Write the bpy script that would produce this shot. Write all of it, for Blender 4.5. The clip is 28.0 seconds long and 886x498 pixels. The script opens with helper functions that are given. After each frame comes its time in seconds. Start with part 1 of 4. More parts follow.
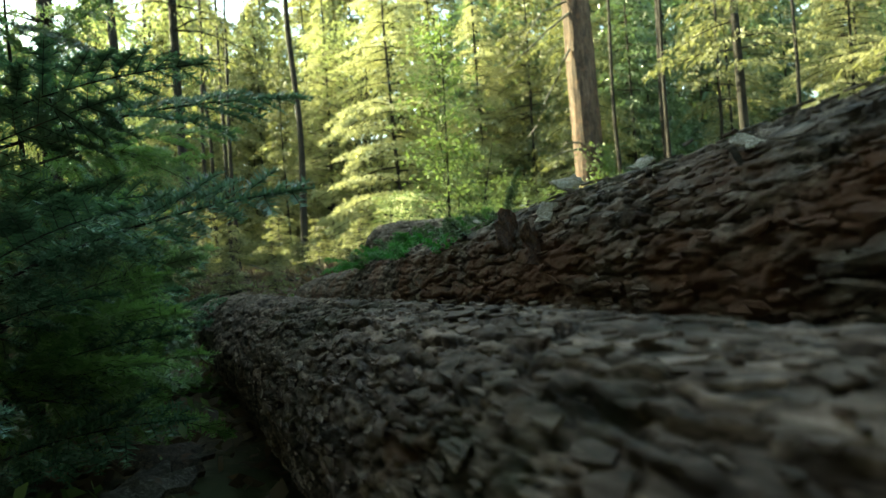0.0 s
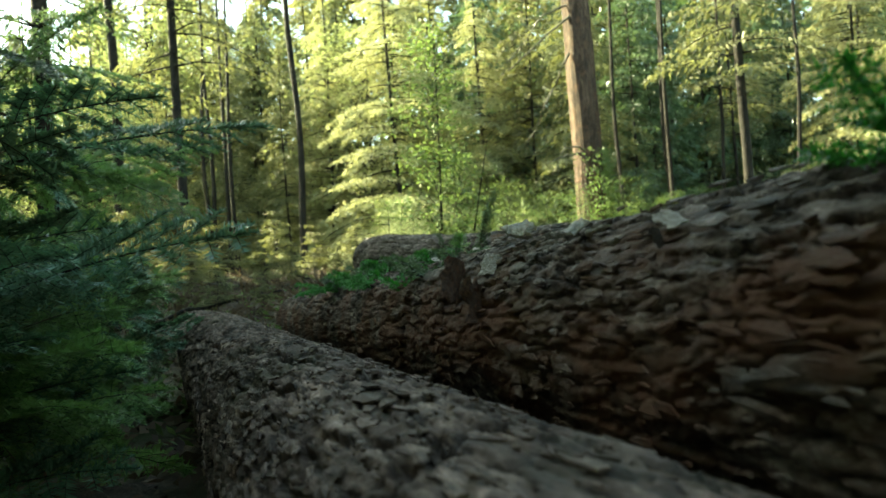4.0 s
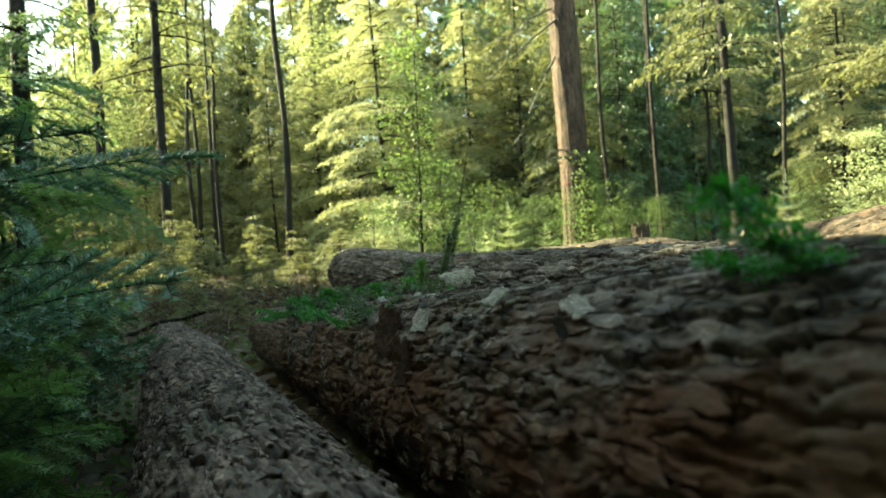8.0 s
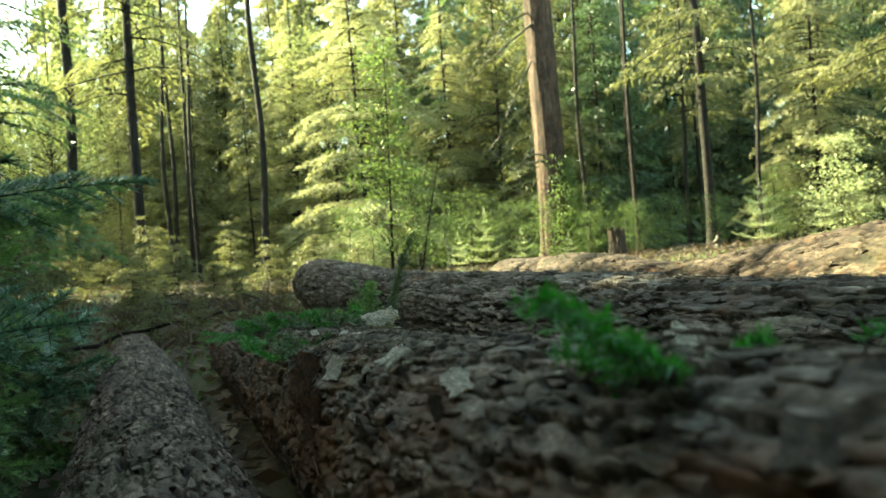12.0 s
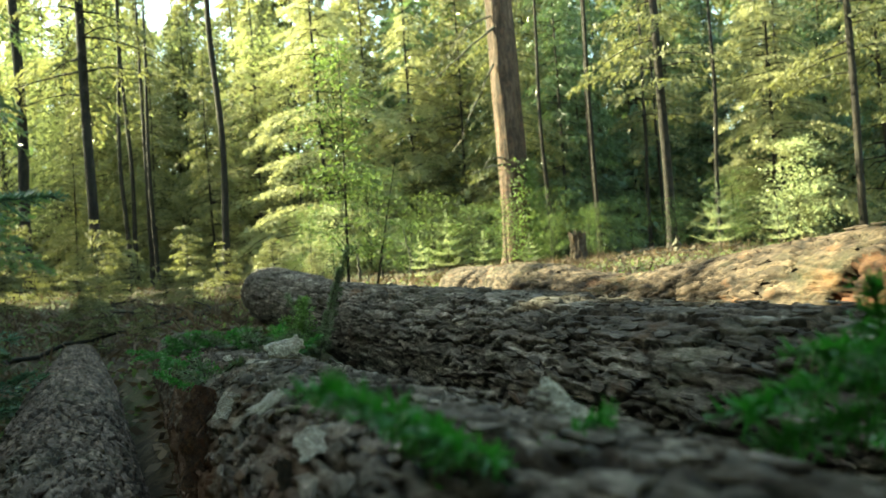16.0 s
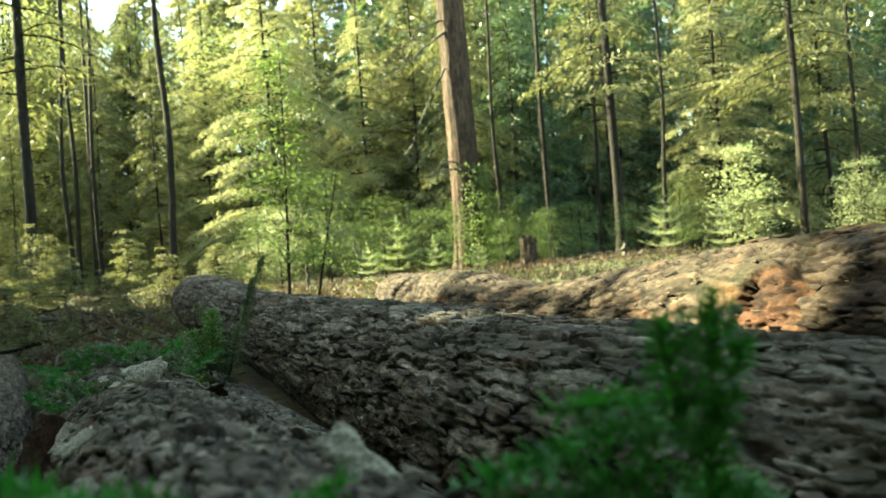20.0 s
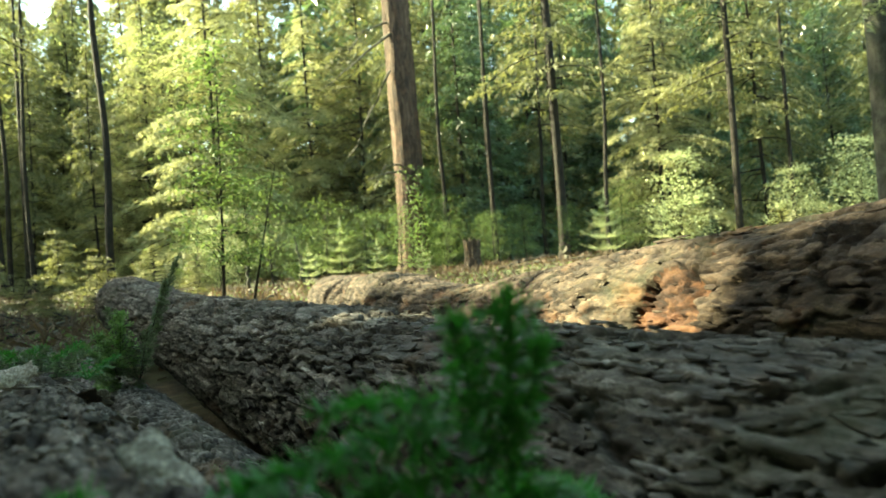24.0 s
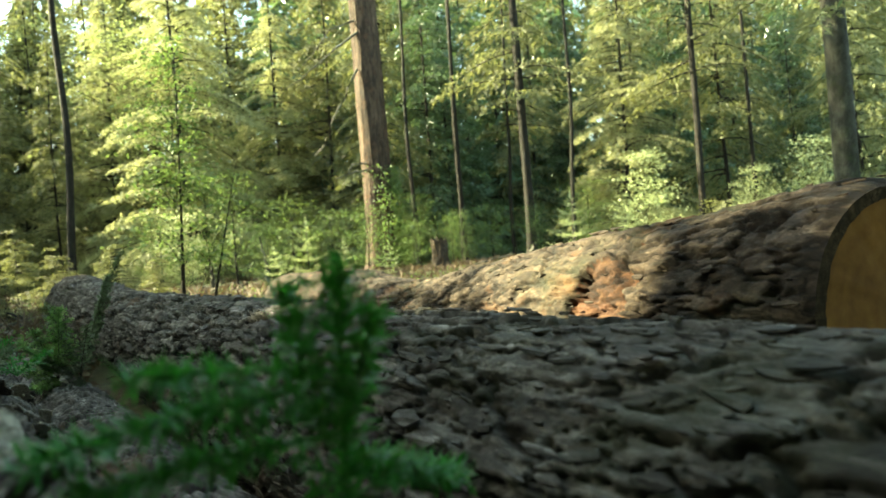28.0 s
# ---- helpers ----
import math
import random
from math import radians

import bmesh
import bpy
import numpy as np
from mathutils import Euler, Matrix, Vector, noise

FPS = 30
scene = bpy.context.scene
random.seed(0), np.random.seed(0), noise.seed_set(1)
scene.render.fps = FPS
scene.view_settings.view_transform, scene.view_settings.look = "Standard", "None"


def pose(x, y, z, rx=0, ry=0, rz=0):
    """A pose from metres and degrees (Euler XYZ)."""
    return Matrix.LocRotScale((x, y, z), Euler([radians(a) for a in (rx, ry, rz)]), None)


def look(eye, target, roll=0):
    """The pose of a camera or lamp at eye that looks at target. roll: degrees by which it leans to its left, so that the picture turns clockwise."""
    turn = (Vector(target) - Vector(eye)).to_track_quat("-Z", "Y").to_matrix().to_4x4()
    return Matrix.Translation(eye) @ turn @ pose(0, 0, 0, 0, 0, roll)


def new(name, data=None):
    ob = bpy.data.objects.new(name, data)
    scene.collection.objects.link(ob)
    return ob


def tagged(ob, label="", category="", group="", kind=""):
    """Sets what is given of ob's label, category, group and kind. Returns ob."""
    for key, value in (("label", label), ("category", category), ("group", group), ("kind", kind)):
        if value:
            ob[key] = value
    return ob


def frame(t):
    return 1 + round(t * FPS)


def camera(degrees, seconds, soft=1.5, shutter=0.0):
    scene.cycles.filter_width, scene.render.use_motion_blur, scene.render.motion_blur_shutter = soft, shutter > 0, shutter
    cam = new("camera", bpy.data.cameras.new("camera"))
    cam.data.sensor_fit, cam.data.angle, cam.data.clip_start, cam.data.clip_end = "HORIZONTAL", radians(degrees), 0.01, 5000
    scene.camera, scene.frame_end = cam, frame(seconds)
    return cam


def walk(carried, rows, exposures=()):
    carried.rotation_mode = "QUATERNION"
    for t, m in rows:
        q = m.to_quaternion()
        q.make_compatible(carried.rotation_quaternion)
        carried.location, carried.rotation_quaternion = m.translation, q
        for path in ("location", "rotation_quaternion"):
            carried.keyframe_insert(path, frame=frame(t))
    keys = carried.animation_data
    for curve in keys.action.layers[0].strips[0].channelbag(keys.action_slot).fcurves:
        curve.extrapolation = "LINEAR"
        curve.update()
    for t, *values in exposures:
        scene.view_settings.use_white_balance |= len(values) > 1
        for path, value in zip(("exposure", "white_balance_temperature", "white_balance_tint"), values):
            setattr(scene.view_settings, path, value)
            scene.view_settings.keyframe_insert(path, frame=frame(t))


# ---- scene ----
cam = camera(61.3, 28.0)
PATH = [
    (0, (-0.0000, 0.0005, 0.9999), (0.0434, 1.9992, 1.0583), -4.12),
    (1, (0.0386, 0.0171, 1.0219), (0.0773, 2.0158, 1.0828), -3.89),
    (2, (0.0812, 0.0318, 1.0510), (0.1163, 2.0305, 1.1118), -3.88),
    (3, (0.1200, 0.0471, 1.0817), (0.1541, 2.0459, 1.1420), -3.84),
    (4, (0.1549, 0.0608, 1.1142), (0.1897, 2.0597, 1.1734), -3.85),
    (5, (0.1881, 0.0754, 1.1461), (0.2258, 2.0742, 1.2040), -3.84),
    (6, (0.2232, 0.0896, 1.1755), (0.2659, 2.0884, 1.2322), -3.83),
    (7, (0.2583, 0.1052, 1.2024), (0.3090, 2.1038, 1.2581), -3.80),
    (8, (0.2977, 0.1190, 1.2312), (0.3582, 2.1173, 1.2865), -3.83),
    (9, (0.3402, 0.1271, 1.2536), (0.4118, 2.1250, 1.3096), -3.90),
    (10, (0.3824, 0.1367, 1.2739), (0.4635, 2.1343, 1.3304), -3.90),
    (11, (0.4173, 0.1506, 1.2967), (0.5112, 2.1476, 1.3530), -3.89),
    (12, (0.4489, 0.1660, 1.3162), (0.5586, 2.1623, 1.3711), -3.96),
    (13, (0.4843, 0.1815, 1.3310), (0.6117, 2.1767, 1.3854), -4.02),
    (14, (0.5192, 0.1994, 1.3437), (0.6678, 2.1932, 1.3972), -4.09),
    (15, (0.5573, 0.2190, 1.3541), (0.7294, 2.2109, 1.4072), -4.17),
    (16, (0.5934, 0.2430, 1.3635), (0.7910, 2.2325, 1.4162), -4.18),
    (17, (0.6333, 0.2700, 1.3677), (0.8561, 2.2568, 1.4211), -4.19),
    (18, (0.6807, 0.2890, 1.3715), (0.9293, 2.2727, 1.4258), -4.23),
    (19, (0.7319, 0.2995, 1.3762), (1.0093, 2.2794, 1.4303), -4.26),
    (20, (0.7806, 0.3101, 1.3791), (1.0918, 2.2850, 1.4327), -4.26),
    (21, (0.8221, 0.3193, 1.3771), (1.1693, 2.2882, 1.4301), -4.20),
    (22, (0.8552, 0.3251, 1.3745), (1.2364, 2.2877, 1.4272), -4.20),
    (23, (0.8823, 0.3274, 1.3691), (1.2982, 2.2829, 1.4215), -4.18),
    (24, (0.9075, 0.3251, 1.3629), (1.3537, 2.2740, 1.4148), -4.18),
    (25, (0.9321, 0.3255, 1.3594), (1.3983, 2.2698, 1.4095), -4.25),
    (26, (0.9596, 0.3187, 1.3534), (1.4455, 2.2582, 1.4028), -4.32),
    (27, (0.9865, 0.3110, 1.3436), (1.4912, 2.2457, 1.3911), -4.37),
    (28, (1.0083, 0.3079, 1.3323), (1.5286, 2.2384, 1.3784), -4.37),
]
walk(cam, [(t, look(eye, target, roll)) for t, eye, target, roll in PATH], [(0, 3.0, 8900, -16), (28, 2.9, 8900, -16)])
cam.data.dof.use_dof = True
cam.data.dof.focus_distance, cam.data.dof.aperture_fstop = 2.3, 4.6

# ---- light ----
SUN_FROM = Vector((-0.88, 0.42, 0.56)).normalized()
world = bpy.data.worlds.new("world")
scene.world = world
world.use_nodes = True
wn = world.node_tree.nodes
sky = wn.new("ShaderNodeTexSky")
sky.sky_type, sky.sun_disc = "NISHITA", False
sky.sun_elevation = math.asin(SUN_FROM.z)
sky.sun_rotation = math.atan2(SUN_FROM.x, SUN_FROM.y)
world.node_tree.links.new(sky.outputs[0], wn["Background"].inputs[0])
wn["Background"].inputs[1].default_value = 0.12
sun_data = bpy.data.lights.new("sun", "SUN")
sun_data.energy, sun_data.angle, sun_data.color = 5.0, radians(0.6), (1.0, 0.93, 0.80)
sun = new("sun", sun_data)
sun.matrix_world = look(SUN_FROM * 50, (0, 0, 0))


# ---- materials ----
def material(name):
    m = bpy.data.materials.new(name)
    m.use_nodes = True
    return m, m.node_tree.nodes, m.node_tree.links, m.node_tree.nodes["Principled BSDF"]


def ramp(nodes, stops):
    r = nodes.new("ShaderNodeValToRGB")
    while len(r.color_ramp.elements) < len(stops):
        r.color_ramp.elements.new(0.5)
    for e, (p, c) in zip(r.color_ramp.elements, stops):
        e.position, e.color = p, (*c, 1)
    return r


def mapped(nodes, links, scale, source="Object"):
    tc, mp = nodes.new("ShaderNodeTexCoord"), nodes.new("ShaderNodeMapping")
    mp.inputs["Scale"].default_value = scale
    links.new(tc.outputs[source], mp.inputs[0])
    return mp.outputs[0]


def noise_tex(nodes, links, vec, scale, detail=6.0, rough=0.6):
    n = nodes.new("ShaderNodeTexNoise")
    n.inputs["Scale"].default_value, n.inputs["Detail"].default_value, n.inputs["Roughness"].default_value = scale, detail, rough
    links.new(vec, n.inputs["Vector"])
    return n.outputs["Fac"]


def mix(nodes, links, fac, a, b):
    n = nodes.new("ShaderNodeMix")
    n.data_type = "RGBA"
    for key, v in ((0, fac), (6, a), (7, b)):
        if isinstance(v, (float, int)):
            n.inputs[key].default_value = v
        elif isinstance(v, tuple):
            n.inputs[key].default_value = (*v, 1)
        else:
            links.new(v, n.inputs[key])
    return n.outputs[2]


def bark_material(name, dark, mid, light, red, red_amount=0.5, green=0.0, side=0.0, stretch=(1.0, 0.3, 1.0), scale=1.0, bump=0.6):
    """Rough bark: grey flakes over brown, with patches of red inner bark and some green film."""
    m, nodes, links, bsdf = material(name)
    vec = mapped(nodes, links, stretch)
    fine = noise_tex(nodes, links, vec, 55 * scale, 8, 0.7)
    sheet = noise_tex(nodes, links, vec, 17 * scale, 5, 0.65)
    half = [tuple((p + q) / 2 for p, q in zip(mid, other)) for other in (dark, light)]
    stair, shade = nodes.new("ShaderNodeMath"), nodes.new("ShaderNodeTexWhiteNoise")
    stair.operation, stair.inputs[1].default_value = "SNAP", 0.045
    links.new(noise_tex(nodes, links, vec, 13 * scale, 9, 0.62), stair.inputs[0])
    shade.noise_dimensions = "1D"
    links.new(stair.outputs[0], shade.inputs["W"])
    base = ramp(nodes, [(0.28, dark), (0.40, half[0]), (0.52, mid), (0.72, half[1]), (0.9, light)])
    links.new(fine, base.inputs[0])
    tone = ramp(nodes, [(0.35, (0.45, 0.42, 0.40)), (0.5, (0.95, 0.94, 0.92)), (0.65, (1.5, 1.5, 1.49))])
    links.new(sheet, tone.inputs[0])
    mul = nodes.new("ShaderNodeMix")
    mul.data_type, mul.blend_type = "RGBA", "MULTIPLY"
    mul.inputs[0].default_value = 1.0
    links.new(base.outputs[0], mul.inputs[6])
    links.new(tone.outputs[0], mul.inputs[7])
    geo, each = nodes.new("ShaderNodeNewGeometry"), ramp(nodes, [(0.0, (0.75, 0.73, 0.72)), (0.7, (1.0, 1.0, 1.0)), (1.0, (1.35, 1.35, 1.34))])
    links.new(geo.outputs["Random Per Island"], each.inputs[0])
    layer = ramp(nodes, [(0.0, (0.62, 0.60, 0.58)), (0.6, (1.0, 1.0, 1.0)), (1.0, (1.5, 1.5, 1.5))])
    links.new(shade.outputs["Value"], layer.inputs[0])
    mul0 = nodes.new("ShaderNodeMix")
    mul0.data_type, mul0.blend_type = "RGBA", "MULTIPLY"
    mul0.inputs[0].default_value = 1.0
    links.new(mul.outputs[2], mul0.inputs[6])
    links.new(layer.outputs[0], mul0.inputs[7])
    mul = mul0
    mul2 = nodes.new("ShaderNodeMix")
    mul2.data_type, mul2.blend_type = "RGBA", "MULTIPLY"
    mul2.inputs[0].default_value = 1.0
    links.new(mul.outputs[2], mul2.inputs[6])
    links.new(each.outputs[0], mul2.inputs[7])
    # the dark low end paints crack shade, along with brown inner bark
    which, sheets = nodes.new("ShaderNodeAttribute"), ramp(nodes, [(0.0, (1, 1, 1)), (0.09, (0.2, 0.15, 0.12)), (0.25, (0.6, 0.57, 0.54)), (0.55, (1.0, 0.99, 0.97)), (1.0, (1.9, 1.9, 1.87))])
    which.attribute_name = "tone_shade"
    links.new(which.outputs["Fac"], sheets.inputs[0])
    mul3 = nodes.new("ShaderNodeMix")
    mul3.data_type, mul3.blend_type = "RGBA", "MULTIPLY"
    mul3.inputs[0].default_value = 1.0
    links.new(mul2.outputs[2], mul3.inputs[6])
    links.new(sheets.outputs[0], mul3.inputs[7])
    mul = mul3
    big = noise_tex(nodes, links, mapped(nodes, links, (1, 0.6, 1)), 5.0, 5, 0.65)
    patch = ramp(nodes, [(0.62 - 0.25 * red_amount, (0, 0, 0)), (0.78 - 0.2 * red_amount, (1, 1, 1))])
    if side:
        tc, sx, reach, total = nodes.new("ShaderNodeTexCoord"), nodes.new("ShaderNodeSeparateXYZ"), nodes.new("ShaderNodeMapRange"), nodes.new("ShaderNodeMath")
        links.new(tc.outputs["Object"], sx.inputs[0])
        links.new(sx.outputs["X"], reach.inputs[0])
        for key, value in (("From Min", -0.25), ("From Max", 0.05), ("To Min", side), ("To Max", -0.12)):
            reach.inputs[key].default_value = value
        links.new(big, total.inputs[0])
        links.new(reach.outputs[0], total.inputs[1])
        links.new(total.outputs[0], patch.inputs[0])
    else:
        links.new(big, patch.inputs[0])
    colour = mix(nodes, links, patch.outputs[0], mul.outputs[2], red)
    if green:
        moss = noise_tex(nodes, links, mapped(nodes, links, (1, 1, 1)), 3.1, 6, 0.7)
        mr = ramp(nodes, [(0.52, (0, 0, 0)), (0.75, (green, green, green))])
        links.new(moss, mr.inputs[0])
        colour = mix(nodes, links, mr.outputs[0], colour, (0.05, 0.075, 0.02))
    links.new(colour, bsdf.inputs["Base Color"])
    rr = ramp(nodes, [(0.3, (0.65,) * 3), (0.7, (0.95,) * 3)])
    links.new(fine, rr.inputs[0])
    links.new(rr.outputs[0], bsdf.inputs["Roughness"])
    bsdf.inputs["Specular IOR Level"].default_value = 0.28
    b = nodes.new("ShaderNodeBump")
    b.inputs["Strength"].default_value, b.inputs["Distance"].default_value = bump * 0.7, 0.006 / scale
    grain = noise_tex(nodes, links, vec, 190 * scale, 5, 0.7)
    both = nodes.new("ShaderNodeMath")
    both.operation, both.inputs[1].default_value = "MULTIPLY_ADD", 0.55
    links.new(grain, both.inputs[0])
    links.new(fine, both.inputs[2])
    links.new(both.outputs[0], b.inputs["Height"])
    b2 = nodes.new("ShaderNodeBump")
    b2.inputs["Strength"].default_value, b2.inputs["Distance"].default_value = bump, 0.10 / scale
    links.new(stair.outputs[0], b2.inputs["Height"])
    links.new(b.outputs[0], b2.inputs["Normal"])
    links.new(b2.outputs[0], bsdf.inputs["Normal"])
    return m


def leaf_material(name, a, b, through_colour, share=0.45, gloss=0.45):
    """Needles or leaves: tone differs from leaf to leaf, and light shines through."""
    m, nodes, links, bsdf = material(name)
    geo, info = nodes.new("ShaderNodeNewGeometry"), nodes.new("ShaderNodeObjectInfo")
    r = ramp(nodes, [(0.0, a), (1.0, b)])
    links.new(geo.outputs["Random Per Island"], r.inputs[0])
    hsv = nodes.new("ShaderNodeHueSaturation")
    val = nodes.new("ShaderNodeMapRange")
    val.inputs["To Min"].default_value, val.inputs["To Max"].default_value = 0.75, 1.25
    hue = nodes.new("ShaderNodeMapRange")
    hue.inputs["To Min"].default_value, hue.inputs["To Max"].default_value = 0.485, 0.515
    links.new(info.outputs["Random"], val.inputs[0])
    links.new(info.outputs["Random"], hue.inputs[0])
    links.new(val.outputs[0], hsv.inputs["Value"])
    links.new(hue.outputs[0], hsv.inputs["Hue"])
    links.new(r.outputs[0], hsv.inputs["Color"])
    links.new(hsv.outputs[0], bsdf.inputs["Base Color"])
    bsdf.inputs["Roughness"].default_value = gloss
    bsdf.inputs["Specular IOR Level"].default_value = 0.5
    tr = nodes.new("ShaderNodeBsdfTranslucent")
    tr.inputs[0].default_value = (*through_colour, 1)
    mx = nodes.new("ShaderNodeMixShader")
    mx.inputs[0].default_value = share
    links.new(bsdf.outputs[0], mx.inputs[1])
    links.new(tr.outputs[0], mx.inputs[2])
    links.new(mx.outputs[0], nodes["Material Output"].inputs[0])
    return m


BARK_GREY = bark_material("bark_grey", (0.027, 0.022, 0.018), (0.098, 0.091, 0.086), (0.40, 0.375, 0.36), (0.12, 0.065, 0.035), 0.12, 0.3, stretch=(1.0, 0.3, 1.0), bump=1.0)
BARK_BROWN = bark_material("bark_brown", (0.028, 0.021, 0.016), (0.158, 0.116, 0.099), (0.47, 0.375, 0.335), (0.13, 0.065, 0.035), 0.12, 0.3, stretch=(1.0, 0.2, 1.0), bump=1.0)
BARK_ROTTEN = bark_material("bark_rotten", (0.028, 0.021, 0.016), (0.142, 0.124, 0.112), (0.56, 0.51, 0.475), (0.085, 0.036, 0.017), 0.3, 0.3, 0.17, stretch=(1.0, 0.5, 1.0), bump=1.0)
BARK_WARM = bark_material("bark_warm", (0.02, 0.014, 0.010), (0.078, 0.057, 0.044), (0.23, 0.185, 0.145), (0.17, 0.08, 0.04), 0.2, 0.25, stretch=(1.0, 0.4, 1.0), bump=1.0)
BARK_PINE = bark_material("bark_pine", (0.024, 0.015, 0.011), (0.105, 0.068, 0.05), (0.27, 0.195, 0.145), (0.13, 0.065, 0.042), 0.3, 0.0, 0.0, (1, 1, 0.22), 0.25, 1.6)
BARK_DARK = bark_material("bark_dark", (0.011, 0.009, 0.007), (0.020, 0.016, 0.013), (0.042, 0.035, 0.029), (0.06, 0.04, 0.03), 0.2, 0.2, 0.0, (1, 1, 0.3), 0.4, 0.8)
BARK_SMOOTH = bark_material("bark_smooth", (0.065, 0.062, 0.05), (0.12, 0.115, 0.095), (0.20, 0.19, 0.16), (0.12, 0.12, 0.08), 0.3, 0.5, 0.0, (1, 1, 0.5), 0.3, 0.3)
# smooth grey bark darkened in colour, standing for shade on the trunk
BARK_BEECH_SHADED = bark_material("bark_beech_shaded", (0.026, 0.027, 0.021), (0.045, 0.045, 0.036), (0.075, 0.075, 0.06), (0.05, 0.055, 0.035), 0.3, 0.5, 0.0, (1, 1, 0.5), 0.3, 0.3)
# needles: sunlight put into the sun tint, forest shade into mid and dark
NEEDLE_SUN_TINT = leaf_material("needle_sun_tint", (0.20, 0.217, 0.11), (0.40, 0.395, 0.22), (0.44, 0.445, 0.20), 0.45, 0.6)
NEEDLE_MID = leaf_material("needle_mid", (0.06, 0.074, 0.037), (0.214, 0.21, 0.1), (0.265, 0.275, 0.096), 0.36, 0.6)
# green paled so that seedlings and bushes look sunlit
NEEDLE_PALE_SUN = leaf_material("needle_pale_sun", (0.27, 0.33, 0.17), (0.48, 0.52, 0.30), (0.50, 0.55, 0.28), 0.42, 0.6)
# dark green of near boughs; also stands for shade on forest firs
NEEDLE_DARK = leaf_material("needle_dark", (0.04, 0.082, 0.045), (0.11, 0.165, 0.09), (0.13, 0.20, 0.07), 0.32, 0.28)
# blue gleam of the sky mixed into the glossy needle green
NEEDLE_SKY_TINT = leaf_material("needle_sky_tint", (0.075, 0.15, 0.12), (0.20, 0.32, 0.26), (0.12, 0.27, 0.11), 0.28, 0.2)
# green brightened to stand for sun shining through the near boughs
NEEDLE_LIT_TINT = leaf_material("needle_lit_tint", (0.075, 0.165, 0.065), (0.21, 0.33, 0.13), (0.21, 0.38, 0.10), 0.45, 0.3)
NEEDLE_FRESH = leaf_material("needle_fresh", (0.025, 0.13, 0.022), (0.05, 0.22, 0.035), (0.05, 0.30, 0.03), 0.35, 0.4)
LEAF_GREEN = leaf_material("leaf_green", (0.075, 0.13, 0.042), (0.145, 0.205, 0.072), (0.19, 0.27, 0.075), 0.42, 0.6)
LEAF_YELLOW = leaf_material("leaf_yellow", (0.14, 0.17, 0.072), (0.26, 0.29, 0.13), (0.33, 0.38, 0.14), 0.47, 0.65)
DEAD = leaf_material("dead_litter", (0.04, 0.026, 0.015), (0.22, 0.155, 0.095), (0.14, 0.095, 0.05), 0.25, 0.7)


def ground_material():
    m, nodes, links, bsdf = material("forest_floor")
    vec = mapped(nodes, links, (1, 1, 1))
    a, b = noise_tex(nodes, links, vec, 9, 9, 0.75), noise_tex(nodes, links, vec, 0.6, 4, 0.6)
    litter = ramp(nodes, [(0.3, (0.022, 0.016, 0.011)), (0.5, (0.075, 0.054, 0.034)), (0.7, (0.19, 0.14, 0.085))])
    links.new(a, litter.inputs[0])
    green = ramp(nodes, [(0.42, (0, 0, 0)), (0.6, (0.8, 0.8, 0.8))])
    links.new(b, green.inputs[0])
    links.new(mix(nodes, links, green.outputs[0], litter.outputs[0], (0.06, 0.085, 0.025)), bsdf.inputs["Base Color"])
    bsdf.inputs["Roughness"].default_value = 0.95
    bp = nodes.new("ShaderNodeBump")
    bp.inputs["Strength"].default_value, bp.inputs["Distance"].default_value = 0.9, 0.05
    links.new(a, bp.inputs["Height"])
    links.new(bp.outputs[0], bsdf.inputs["Normal"])
    return m


def sawn_material():
    """Fresh sawn face: growth rings round the local y axis, with a saw's scratches."""
    m, nodes, links, bsdf = material("sawn_wood")
    tc = nodes.new("ShaderNodeTexCoord")
    w = nodes.new("ShaderNodeTexWave")
    w.wave_type, w.rings_direction = "RINGS", "Y"
    w.inputs["Scale"].default_value, w.inputs["Distortion"].default_value, w.inputs["Detail"].default_value = 9, 2.5, 3
    links.new(tc.outputs["Object"], w.inputs["Vector"])
    n = noise_tex(nodes, links, mapped(nodes, links, (1, 1, 1)), 5, 8, 0.7)
    rings = ramp(nodes, [(0.0, (0.27, 0.125, 0.03)), (1.0, (0.34, 0.17, 0.045))])
    links.new(w.outputs["Fac"], rings.inputs[0])
    stain = ramp(nodes, [(0.36, (0.13, 0.055, 0.018)), (0.62, (0.36, 0.18, 0.05))])
    links.new(n, stain.inputs[0])
    links.new(mix(nodes, links, 0.7, rings.outputs[0], stain.outputs[0]), bsdf.inputs["Base Color"])
    bsdf.inputs["Roughness"].default_value = 0.8
    bp = nodes.new("ShaderNodeBump")
    bp.inputs["Strength"].default_value, bp.inputs["Distance"].default_value = 0.4, 0.004
    links.new(n, bp.inputs["Height"])
    links.new(bp.outputs[0], bsdf.inputs["Normal"])
    return m


GROUND, SAWN = ground_material(), sawn_material()
PALE_WOOD = bark_material("pale_wood", (0.24, 0.21, 0.17), (0.52, 0.49, 0.44), (0.72, 0.70, 0.65), (0.36, 0.26, 0.18), 0.1)
TORN = bark_material("torn_wood", (0.05, 0.022, 0.012), (0.10, 0.048, 0.027), (0.27, 0.17, 0.105), (0.12, 0.046, 0.023), 0.45, 0.0, 0.0, (1, 0.5, 1), 0.7, 0.9)


